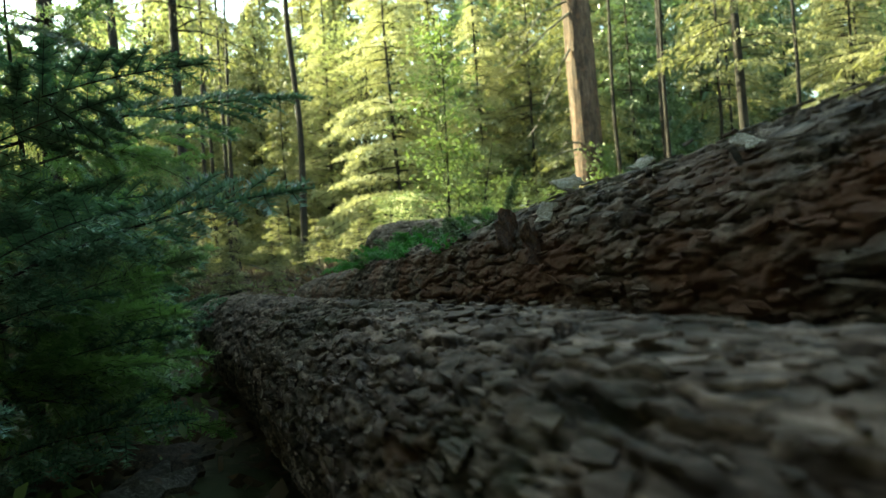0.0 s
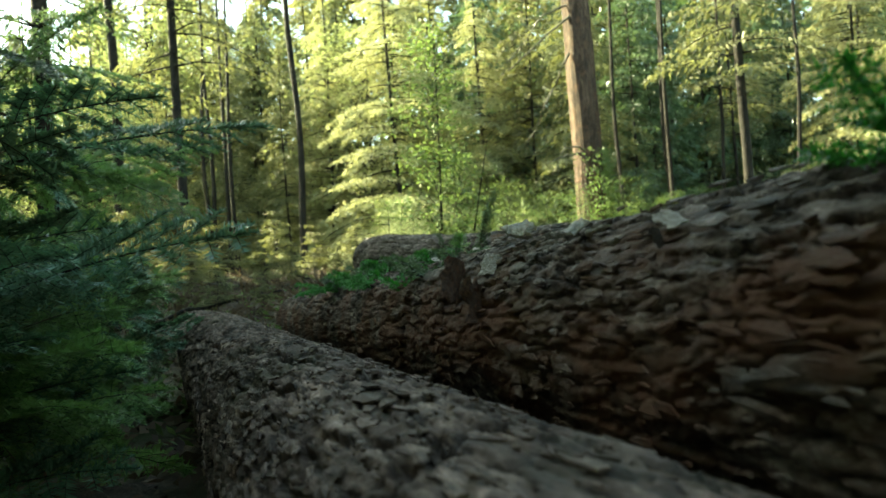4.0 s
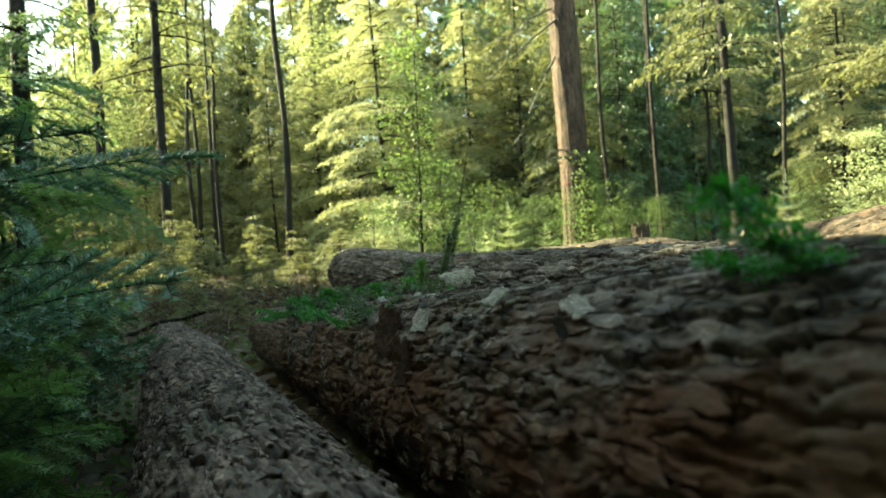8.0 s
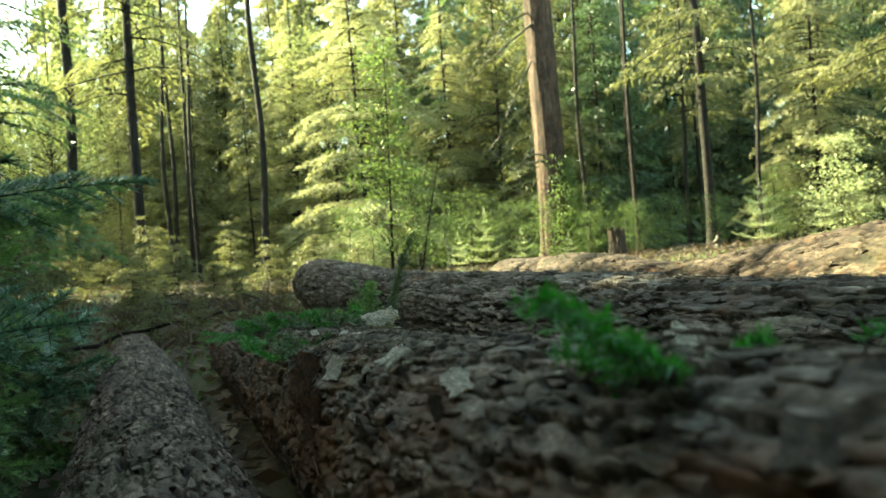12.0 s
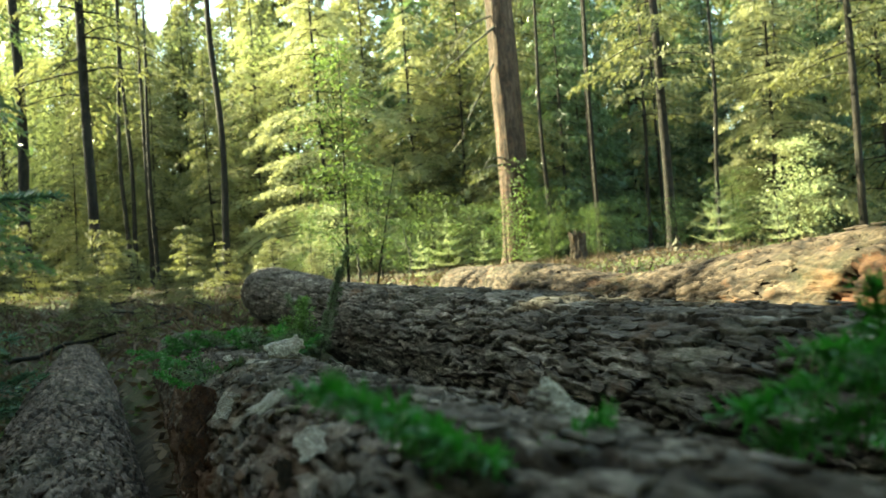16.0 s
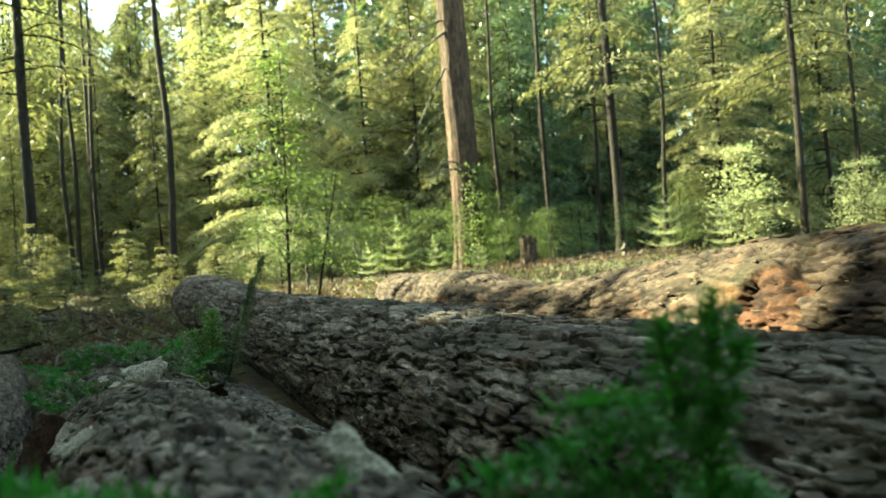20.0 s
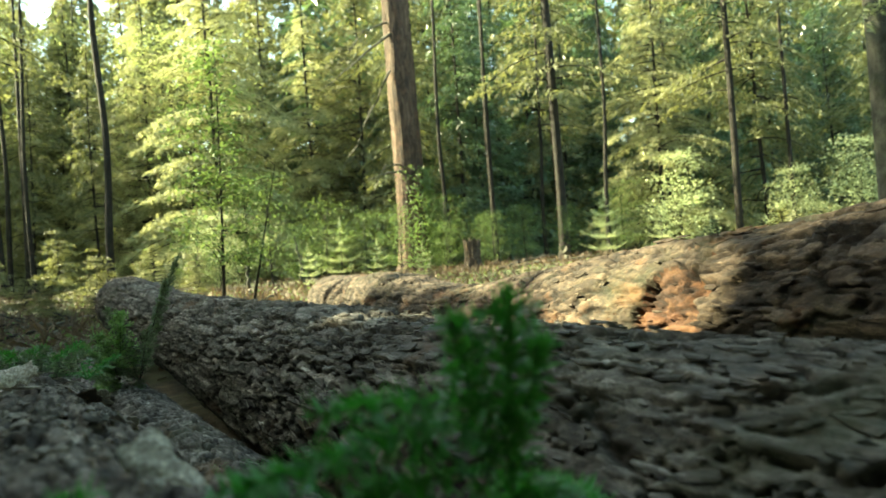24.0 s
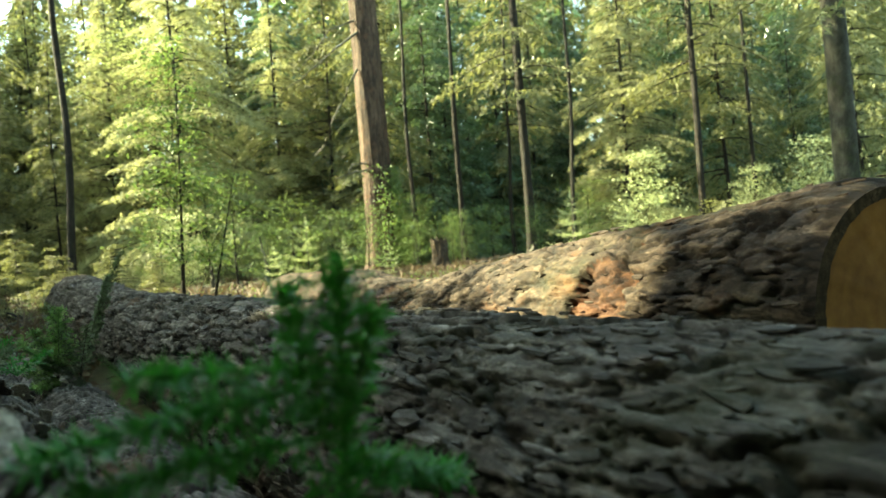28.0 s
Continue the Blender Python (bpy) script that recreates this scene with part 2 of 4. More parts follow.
# ---- helpers for shapes ----
def hashed(*ints):
    h = np.zeros(np.shape(ints[0]), np.uint64)
    for k, i in zip((73856093, 19349663, 83492791, 2654435761), ints):
        h ^= (np.asarray(i, np.int64).astype(np.uint64) * np.uint64(k)) & np.uint64(0xFFFFFFFF)
    h = (h ^ (h >> np.uint64(13))) * np.uint64(1274126177) & np.uint64(0xFFFFFFFF)
    h = (h ^ (h >> np.uint64(16))) * np.uint64(2246822519) & np.uint64(0xFFFFFFFF)
    return ((h ^ (h >> np.uint64(15))) & np.uint64(0xFFFF)).astype(float) / 65535.0


def vnoise(p, seed=0):
    """Smooth noise, 0 to 1, at the rows of p."""
    i = np.floor(p).astype(np.int64)
    f = p - i
    f = f * f * (3 - 2 * f)
    out = np.zeros(len(p))
    for dx in (0, 1):
        for dy in (0, 1):
            for dz in (0, 1):
                w = (f[:, 0] if dx else 1 - f[:, 0]) * (f[:, 1] if dy else 1 - f[:, 1]) * (f[:, 2] if dz else 1 - f[:, 2])
                out += w * hashed(i[:, 0] + dx, i[:, 1] + dy, i[:, 2] + dz, np.full(len(p), seed))
    return out


def fbm(p, octaves=4, seed=0):
    out, amp, total = np.zeros(len(p)), 1.0, 0.0
    for k in range(octaves):
        out, total = out + amp * vnoise(p * 2**k, seed + k), total + amp
        amp *= 0.5
    return out / total


def plates(s, u, length, count, girth, seed):
    """Bark plates on a cylinder: distance to the nearest crack, a random value a plate, and the place along and across it."""
    cs, cu = s / length, u / girth * count
    i0, j0 = np.floor(cs).astype(np.int64), np.floor(cu).astype(np.int64)
    f1, f2 = np.full(len(s), 9.0), np.full(len(s), 9.0)
    tone, along, across = np.zeros(len(s)), np.zeros(len(s)), np.zeros(len(s))
    for di in (-1, 0, 1):
        for dj in (-1, 0, 1):
            i, j = i0 + di, j0 + dj
            jj, sd = np.mod(j, count), np.full(len(s), seed)
            ps, pu = i + 0.1 + 0.8 * hashed(i, jj, sd), j + 0.1 + 0.8 * hashed(i, jj, sd + 7)
            d = np.hypot(cs - ps, cu - pu)
            near = d < f1
            f2 = np.where(near, f1, np.minimum(f2, d))
            tone, along, across = np.where(near, hashed(i, jj, sd + 13), tone), np.where(near, cs - ps, along), np.where(near, cu - pu, across)
            f1 = np.where(near, d, f1)
    return f2 - f1, tone, along, across


def mesh_from(name, verts, faces, mats, smooth=True, index=None):
    """A mesh from an array of vertices and one array, or several, of equal-sized faces."""
    me = bpy.data.meshes.new(name)
    verts, lots = np.asarray(verts, np.float32), [np.asarray(f, np.int32) for f in (faces if isinstance(faces, list) else [faces])]
    loops = np.concatenate([f.ravel() for f in lots])
    sizes = np.concatenate([np.full(len(f), f.shape[1], np.int32) for f in lots])
    me.vertices.add(len(verts))
    me.vertices.foreach_set("co", verts.ravel())
    me.loops.add(len(loops))
    me.loops.foreach_set("vertex_index", loops)
    me.polygons.add(len(sizes))
    me.polygons.foreach_set("loop_start", np.concatenate([[0], np.cumsum(sizes)[:-1]]).astype(np.int32))
    me.polygons.foreach_set("loop_total", sizes)
    for m in mats:
        me.materials.append(m)
    if index is not None:
        me.polygons.foreach_set("material_index", np.asarray(index, np.int32))
    me.polygons.foreach_set("use_smooth", np.full(len(sizes), smooth))
    me.update(calc_edges=True)
    me.validate()
    return me


def child(name, me, parent, label=""):
    ob = new(name, me)
    ob.parent = parent
    return tagged(ob, label)


def grid_faces(rows, cols, closed):
    a = np.arange(rows - 1)[:, None] * cols
    b = np.arange(cols if closed else cols - 1)[None, :]
    c = (b + 1) % cols
    return np.stack([a + b, a + c, a + cols + c, a + cols + b], -1).reshape(-1, 4)


def tube(points, radii, sides=8):
    """Vertices and faces of a tube along points."""
    points, radii = np.asarray(points, float), np.asarray(radii, float)
    t = np.gradient(points, axis=0)
    t /= np.linalg.norm(t, axis=1, keepdims=True) + 1e-9
    ref = np.where(np.abs(t[:, 2:3]) > 0.9, (1.0, 0, 0), (0, 0, 1.0))
    a = np.cross(t, ref)
    a /= np.linalg.norm(a, axis=1, keepdims=True) + 1e-9
    b = np.cross(t, a)
    ang = np.linspace(0, 2 * np.pi, sides, endpoint=False)
    v = points[:, None] + radii[:, None, None] * (np.cos(ang)[None, :, None] * a[:, None] + np.sin(ang)[None, :, None] * b[:, None])
    return v.reshape(-1, 3), grid_faces(len(points), sides, True)


class Pile:
    """Gathers vertices and quads of many small pieces for one mesh."""

    def __init__(self):
        self.v, self.f, self.m, self.n = [], [], [], 0

    def add(self, v, f, m=0):
        self.v.append(np.asarray(v, float).reshape(-1, 3))
        self.f.append(np.asarray(f) + self.n)
        self.m.append(np.full(len(f), m))
        self.n += len(self.v[-1])

    def quads(self, centre, along, across, m=0):
        """Pointed leaves: four corners about each centre."""
        v = np.stack([centre - along, centre + across + along * 0.1, centre + along, centre - across + along * 0.1], 1)
        self.add(v.reshape(-1, 3), np.arange(4 * len(centre)).reshape(-1, 4), m)

    def spikes(self, centre, along, across, m=0):
        """Needles or thin sprays: one pointed triangle about each centre."""
        v = np.stack([centre - along - across, centre - along * 0.8 + across, centre + along], 1)
        self.add(v.reshape(-1, 3), np.arange(3 * len(centre)).reshape(-1, 3), m)

    def mesh(self, name, mats, smooth=False):
        return mesh_from(name, np.concatenate(self.v), self.f, mats, smooth, np.concatenate(self.m))


def unit(v):
    return v / (np.linalg.norm(v, axis=-1, keepdims=True) + 1e-9)


# ---- ground ----
def smooth_step(a, b, x):
    t = np.clip((x - a) / (b - a), 0, 1)
    return t * t * (3 - 2 * t)


def ground_height(x, y):
    """The floor climbs away from the camera, and to the right under the stacked logs."""
    x, y = np.asarray(x, float), np.asarray(y, float)
    side = x + 0.36 * (np.clip(y, -3, 9) - 1)
    dip = 1 - smooth_step(0.3, 1.3, side)
    near = 0.39 + 0.24 * smooth_step(0.3, 0.7, side) + 0.15 * smooth_step(0.9, 1.7, side)
    far = 0.95 + 0.35 * smooth_step(8, 22, y) + 0.1 * smooth_step(22, 60, y)
    far += 0.10 * np.sin(x * 0.31 + 1.0) * np.sin(y * 0.23) * smooth_step(9, 16, y)
    return near + (far - near) * smooth_step(3.5 + 2.0 * dip, 8.5 + 2.0 * dip, y) + 18.0 * smooth_step(46, 130, np.hypot(x, y))


def build_ground():
    near = np.linspace(-14, 18, 161)
    xs = np.concatenate([-np.geomspace(400, 15, 24), near, np.geomspace(19, 400, 24)])
    ys = np.concatenate([-np.geomspace(400, 6, 24), np.linspace(-5, 30, 176), np.geomspace(31, 400, 30)])
    gx, gy = np.meshgrid(xs, ys)
    gx, gy = gx.ravel(), gy.ravel()
    z = ground_height(gx, gy)
    p = np.stack([gx, gy, np.zeros(len(gx))], 1)
    z += (fbm(p * 1.7, 4, 3) - 0.5) * 0.10 * smooth_step(6, 9, gy) - 0.02
    v = np.stack([gx, gy, z], 1)
    ob = new("ground", mesh_from("ground", v, grid_faces(len(ys), len(xs), False), [GROUND]))
    tagged(ob, "forest floor of brown litter, soil and moss", "ground", kind="structure")


build_ground()


# ---- logs ----
def log_frame(a, b):
    y = (Vector(b) - Vector(a)).normalized()
    x = y.cross(Vector((0, 0, 1))).normalized()
    z = x.cross(y)
    m = Matrix((x, y, z)).transposed().to_4x4()
    m.translation = Vector(a)
    return m


def bark_height(s, ang, radius, seed, rough, plate):
    """How far the bark stands proud at each place of the log, and the tone of its plates with shade painted into the
    cracks: tilted plates parted by cracks, smaller scales on them, and ragged edges.
    """
    cyl = np.stack([np.cos(ang) * radius, np.sin(ang) * radius, s], 1)
    long, wide = plate
    u, girth = ang * radius, 2 * np.pi * radius

    def bent(k, scale):
        return fbm(cyl * scale, 3, seed + k) - 0.5

    a, b, c, d = bent(1, (9, 9, 5)), bent(2, (40, 40, 22)), bent(3, (9, 9, 5)), bent(4, (40, 40, 22))
    es, eu = s + long * (0.9 * a + 0.7 * b), u + wide * (1.1 * c + 1.0 * d)
    out, tones, off_crack = np.zeros(len(s)), [], np.ones(len(s))
    layers = ((2.8, 1.5, 0.010, 0.010, 0.014, 0.006, 0.08), (1.0, 1.0, 0.009, 0.010, 0.018, 0.008, 0.12), (0.40, 0.5, 0.003, 0.005, 0.007, 0.004, 0.15))
    for k, (grow, widen, deep, step, tilt, lap, gap) in enumerate(layers):
        edge, tone, along, across = plates(es, eu, long * grow, max(5, int(girth / (wide * widen))), girth, seed + 31 * k)
        pick = (tone * 65535).astype(np.int64)
        t1, t2, t3 = (hashed(pick, pick // 7, np.full(len(s), q)) for q in (1, 2, 3))
        out += smooth_step(0.0, gap, edge) * (deep + step * t1 + tilt * (t2 - 0.5) * across - lap * (0.2 + 0.8 * t3) * along)
        tones.append(tone)
        # shade between plates painted into the cracks, over brown inner bark
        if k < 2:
            off_crack = np.minimum(off_crack, smooth_step(0.03, (0.14, 0.24)[k], edge + 0.2 * b))
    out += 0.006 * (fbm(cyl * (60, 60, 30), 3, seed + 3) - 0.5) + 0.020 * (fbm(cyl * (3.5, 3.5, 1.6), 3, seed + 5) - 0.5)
    tone_shade = np.clip(0.1 + (0.1 + 0.8 * (0.7 * tones[1] + 0.3 * tones[2])) * off_crack, 0.1, 1)
    return out * rough - 0.034 * rough, tone_shade


def flakes(pile, count, s0, s1, radius_at, seed, size, lift, rise, offset=None, peak=3.0, stray=0.11):
    """Loose plates of bark that curl off the log."""
    rng = np.random.default_rng(seed)
    s = np.where(rng.random(count) < 0.75, np.clip(rng.normal(peak, 0.9, count), s0, s1), rng.uniform(s0, s1, count))
    ang = rng.uniform(-0.3 * np.pi, 1.3 * np.pi, count)
    r = radius_at(s) + rise(s, ang) + rng.uniform(-0.004, 0.003, count) + lift * rng.random(count) ** 4
    n = np.stack([np.cos(ang), 0 * ang, np.sin(ang)], 1)
    side = np.stack([-np.sin(ang), 0 * ang, np.cos(ang)], 1)
    along = unit(np.stack([0 * s, np.ones(count), 0 * s], 1) + side * rng.normal(0, stray, (count, 1)) + n * rng.normal(-0.03, 0.035, (count, 1)))
    across = unit(side + n * rng.normal(0, 0.10, (count, 1)))
    k = rng.random((count, 1)) ** 2
    ln = size * (0.35 + 1.3 * k)
    wd = ln * rng.uniform(0.16, 0.38, (count, 1))
    c = np.stack([np.cos(ang) * r, s, np.sin(ang) * r], 1)
    if offset is not None:
        c += offset(s)
    up = unit(np.cross(along, across)) * 0.0017
    up *= np.sign((up * n).sum(1, keepdims=True))
    curl = up * rng.uniform(0.5, 3.0, (count, 1))
    ring = []
    for p, q in ((-1, 0.15), (-0.6, 0.9), (0.45, 0.9), (1, 0.1), (0.6, -0.8), (-0.5, -1.0)):
        j = rng.uniform(0.5, 1.3, (count, 1))
        ring.append(c + along * ln * 0.5 * p * j + across * wd * 0.5 * q * rng.uniform(0.5, 1.3, (count, 1)) + curl * (p * p))
    top, low = [q + up for q in ring], [q - up * 0.9 for q in ring]
    v = np.stack(top + low, 1).reshape(-1, 3)
    base = np.arange(count)[:, None, None] * 12
    f = np.array([[0, 1, 2, 3], [0, 3, 4, 5]] + [[k, k + 6, (k + 1) % 6 + 6, (k + 1) % 6] for k in range(6)])[None]
    pile.add(v, (base + f).reshape(-1, 4))


def build_log(label, a, b, radius_at, steps, seed, bark, rough=1.0, dense=210, offset=None, hollow=None, plate=(0.15, 0.055), peak=3.0, loose=500, size=0.06, lift=0.02):
    """A felled trunk from a to b. steps: stretches (start, end, step) along it; radius_at and offset: its swell and bend; hollow: where bark is torn away."""
    m = log_frame(a, b)
    s = np.unique(np.concatenate([np.arange(p, q, d) for p, q, d in steps] + [[steps[-1][1]]]).round(4))
    ang = np.concatenate([np.linspace(-0.36 * np.pi, 1.36 * np.pi, dense), np.linspace(1.36 * np.pi, 1.64 * np.pi, dense // 10)[1:-1]])
    ss, aa = np.repeat(s, len(ang)), np.tile(ang, len(s))
    mean = float(radius_at(s).mean())
    near_end = np.minimum(ss - s[0], s[-1] - ss)
    rise, tone_shade = bark_height(ss, aa, mean, seed, rough, plate)
    r = radius_at(ss) + rise * (0.1 + 0.9 * smooth_step(0.0, 0.09, near_end)) - 0.010 * (1 - smooth_step(0.0, 0.03, near_end))
    torn = np.zeros(len(ss))
    if hollow is not None:
        torn = hollow(ss, aa, radius_at(ss))
        cyl = np.stack([np.cos(aa) * mean, np.sin(aa) * mean, ss], 1)
        r = r - torn * (0.022 + 0.04 * (fbm(cyl * (26, 26, 12), 4, seed + 60) - 0.35))
    v = np.stack([np.cos(aa) * r, ss, np.sin(aa) * r], 1)
    if offset is not None:
        v += offset(ss)
    faces = grid_faces(len(s), len(ang), True)
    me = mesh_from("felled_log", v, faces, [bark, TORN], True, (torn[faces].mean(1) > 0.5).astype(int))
    me.attributes.new("tone_shade", "FLOAT", "POINT").data.foreach_set("value", tone_shade.astype(np.float32))
    ob = new("felled_log", me)
    ob.matrix_world = m
    tagged(ob, label, "log", "felled logs in the pile")
    for row, way in ((0, -1), (len(s) - 1, 1)):
        ring = v[row * len(ang):(row + 1) * len(ang)]
        mid = ring.mean(0)
        rings = [mid + (ring - mid) * k + np.array((0, way * 0.01 * (1 - k), 0)) for k in (1.0, 0.97, 0.9, 0.6, 0.3, 0.02)]
        pts = np.concatenate(rings)
        pts[len(ang):, 1] += 0.006 * (vnoise(pts[len(ang):] * 40, seed) - 0.5)
        child("cut_face", mesh_from("cut_face", pts, grid_faces(6, len(ang), True), [SAWN, bark], True, np.repeat((1, 1, 0, 0, 0), len(ang))), ob, "orange-brown sawn end with growth rings")
    if loose:
        pile = Pile()
        flakes(pile, loose, s[0] + (0.05 if hollow is not None else 1.7), s[-1] - 0.05, radius_at, seed + 90, size, lift, lambda p, q: bark_height(p, q, mean, seed, rough, plate)[0], offset, peak, 0.11)
        tagged(child("loose_bark", pile.mesh("loose_bark", [bark]), ob, "loose curling flakes of bark"), kind="stuff")
    return ob


def along_line(a, b, y):
    """The point of the line through a and b at that y."""
    k = (y - a[1]) / (b[1] - a[1])
    return tuple(p + k * (q - p) for p, q in zip(a, b))


LINE_A = ((0.182, 1.0, 0.666), (-0.896, 4.0, 0.670))
LINE_B = ((0.701, 1.0, 0.958), (-0.208, 4.0, 0.857))
LINE_C = ((1.6565, 1.0, 0.902), (0.6167, 4.0, 1.076))
LINE_F = ((1.17, 1.0, 0.76), (0.17, 4.0, 0.82))
LINE_D = ((2.29, 1.52, 1.162), (1.386, 6.9, 1.11))

# low grey log at the edge of the pile, thinner at its far end
build_log("long grey-brown felled log with flaky furrowed bark", along_line(*LINE_A, -1.2), along_line(*LINE_A, 8.4),
          lambda s: 0.264 - 0.065 * smooth_step(6.2, 10.2, s), [(0, 1.0, 0.035), (1.0, 2.2, 0.014), (2.2, 5.0, 0.008), (5.0, 7.4, 0.018), (7.4, 10.2, 0.035)], 11, BARK_BROWN, rough=0.78, dense=260, plate=(0.28, 0.034), peak=2.6, loose=2800, size=0.052, lift=0.006)
# rotten log with red crumbling bark on its side
build_log("thick felled log with rotten reddish crumbling bark", along_line(*LINE_B, -1.4), along_line(*LINE_B, 6.6),
          lambda s: 0.262 - 0.004 * s, [(0, 1.2, 0.03), (1.2, 3.9, 0.008), (3.9, 5.6, 0.016), (5.6, 8.36, 0.03)], 23, BARK_ROTTEN, rough=0.8, dense=290, plate=(0.21, 0.036), peak=2.6, loose=2100, size=0.05, lift=0.018)
# log sunk between two others
build_log("grey felled log lying low between two thicker logs", along_line(*LINE_F, -1.0), along_line(*LINE_F, 5.0),
          lambda s: 0.165 + 0 * s, [(0, 1.5, 0.04), (1.5, 5.0, 0.012), (5.0, 6.32, 0.03)], 37, BARK_GREY, rough=0.7, dense=150, plate=(0.07, 0.03), loose=300, size=0.035, lift=0.01)
# broad grey log across the middle, thick at its butt, with a swollen far end
build_log("broad felled log with deeply ridged grey bark", along_line(*LINE_C, -2.0), along_line(*LINE_C, 7.3),
          lambda s: np.minimum(0.2565 - 0.0278 * (s - 5.3), 0.34) + 0.10 * smooth_step(6.6, 9.8, s), [(0, 2.2, 0.03), (2.2, 2.6, 0.015), (2.6, 5.4, 0.008), (5.4, 7.4, 0.013), (7.4, 9.86, 0.02)], 53, BARK_GREY, rough=0.95, dense=300,
          offset=lambda s: np.stack([0.0074 * (s - 5.3) ** 2 * (s > 2), 0 * s, 0 * s], 1), plate=(0.34, 0.041), peak=3.8, loose=3000, size=0.052, lift=0.006)


def bend_d(s):
    """The far log dips in the middle of its length."""
    sag = -0.085 * np.exp(-((s - 2.3) / 0.9) ** 2) + 0.03 * smooth_step(4.0, 5.4, s)
    side = -0.10 * np.sin(np.pi * np.clip(s / 4.6, 0, 1))
    return np.stack([side, 0 * s, sag], 1)


def torn_d(s, ang, r):
    """A wound on the side of the butt log."""
    p = np.stack([np.cos(ang), np.sin(ang), s * 3], 1)
    edge = 1.1 * (fbm(p * 2.4, 4, 77) - 0.5)
    wound = smooth_step(0.0, 0.12, 0.5 - np.hypot((s - 0.68) / 0.28, (ang - 2.75) / 1.15) + edge)
    return wound


build_log("felled butt log with flared sawn end and torn orange bark", *LINE_D,
          lambda s: 0.236 + 0.035 * np.exp(-(s / 0.42) ** 2) + 0.012 * np.sin(s * 2.1 + 0.5), [(0, 2.2, 0.010), (2.2, 5.44, 0.018)], 71, BARK_WARM, rough=0.9, dense=240, plate=(0.2, 0.045), peak=1.5, offset=bend_d, hollow=torn_d, loose=500, size=0.05, lift=0.004)


# ---- trees of the forest ----
def trunk_mesh(name, height, r0, r1, seed, bark, sides=14, furrow=0.03, lean=0.0):
    rng = np.random.default_rng(seed)
    z = np.concatenate([[-0.3, 0, 0.15, 0.4, 0.8], np.linspace(1.4, height, max(10, int(height * 1.6)))])
    flare = 1 + 0.45 * np.exp(-np.clip(z, 0, 99) / 0.35)
    r = (r0 + (r1 - r0) * np.clip(z, 0, height) / height) * flare
    ang = np.linspace(0, 2 * np.pi, sides, endpoint=False)
    zz, aa, rr = np.repeat(z, sides), np.tile(ang, len(z)), np.repeat(r, sides)
    p = np.stack([np.cos(aa) * 3 + seed, np.sin(aa) * 3, zz * 0.8], 1)
    rr = rr * (1 + furrow * 5 * (vnoise(p * (2, 2, 0.6), seed) - 0.5) + furrow * 4 * (vnoise(p * (6, 6, 1.2), seed + 4) - 0.5))
    bendx = lean * zz + 0.10 * (vnoise(np.stack([zz * 0.2 + seed, 0 * zz, 0 * zz], 1), seed) - 0.5) * np.minimum(zz, 4)
    v = np.stack([np.cos(aa) * rr + bendx, np.sin(aa) * rr, zz], 1)
    return mesh_from(name, v, grid_faces(len(z), sides, True), [bark])


def conifer_crown(name, height, base, spread, gap, seed, mat, leaf=0.11, droop=0.35, twigs=9, sparse=0.0, blunt=0.75):
    """Tiers of drooping boughs, each a fan of small sprays, with gaps between them."""
    rng = np.random.default_rng(seed)
    pile = Pile()
    z = base
    while z < height - 0.15:
        k = (z - base) / (height - base)
        for _ in range(rng.integers(3, 6)):
            if rng.random() < sparse:
                continue
            az = rng.uniform(0, 2 * np.pi)
            length = spread * (1 - k) ** blunt * rng.uniform(0.55, 1.1) + 0.12
            out = np.array((np.cos(az), np.sin(az), 0.0))
            side = np.array((-out[1], out[0], 0.0))
            n = max(3, int(twigs * (0.35 + 0.65 * length / spread)))
            t = np.linspace(0.12, 1.0, n)
            rise, sway, hang = rng.uniform(0.0, 0.4), rng.normal(0, 0.22), droop * rng.uniform(0.6, 1.5)
            root = np.array((0, 0, z + rng.uniform(-0.15, 0.15)))
            def bough(q):
                return root + out * (length * q)[:, None] + side * (length * sway * q**2)[:, None] + np.array((0, 0, 1.0)) * (length * (rise * q - (hang + rise * 0.6) * q**2))[:, None]
            stem = bough(np.linspace(0, 0.95, 5))
            v, f = tube(stem, np.linspace(0.012 + 0.008 * length, 0.004, 5), 4)
            pile.add(v, f, 1)
            at = bough(t)
            for sgn in (-1, 1):
                w = 0.46 * length * (1.08 - t) * rng.uniform(0.6, 1.15, n) + leaf * 0.6
                m = max(2, int(np.ceil(0.34 * length / leaf)))
                for j in range(m):
                    q = (j + 0.6) / m
                    c = at + (side * sgn + out * 0.55) * (w * q)[:, None] - np.array((0, 0, 1.0)) * (w * q**2 * rng.uniform(0.1, 0.45, n))[:, None]
                    c = c + rng.normal(0, leaf * 0.32, c.shape)
                    d = unit(side * sgn + out * rng.uniform(0.4, 1.0) + rng.normal(0, 0.5, c.shape) - (0, 0, 0.4 + 0.8 * q))
                    x = unit(np.cross(d, (0, 0, 0.7) + rng.normal(0, 0.9, c.shape)))
                    ln = leaf * rng.uniform(0.6, 1.25, (n, 1))
                    pile.spikes(c, d * ln, x * ln * rng.uniform(0.15, 0.30, (n, 1)))
        z += gap * rng.uniform(0.7, 1.3) * (1.15 - 0.5 * k)
    return pile.mesh(name, [mat, BARK_DARK])


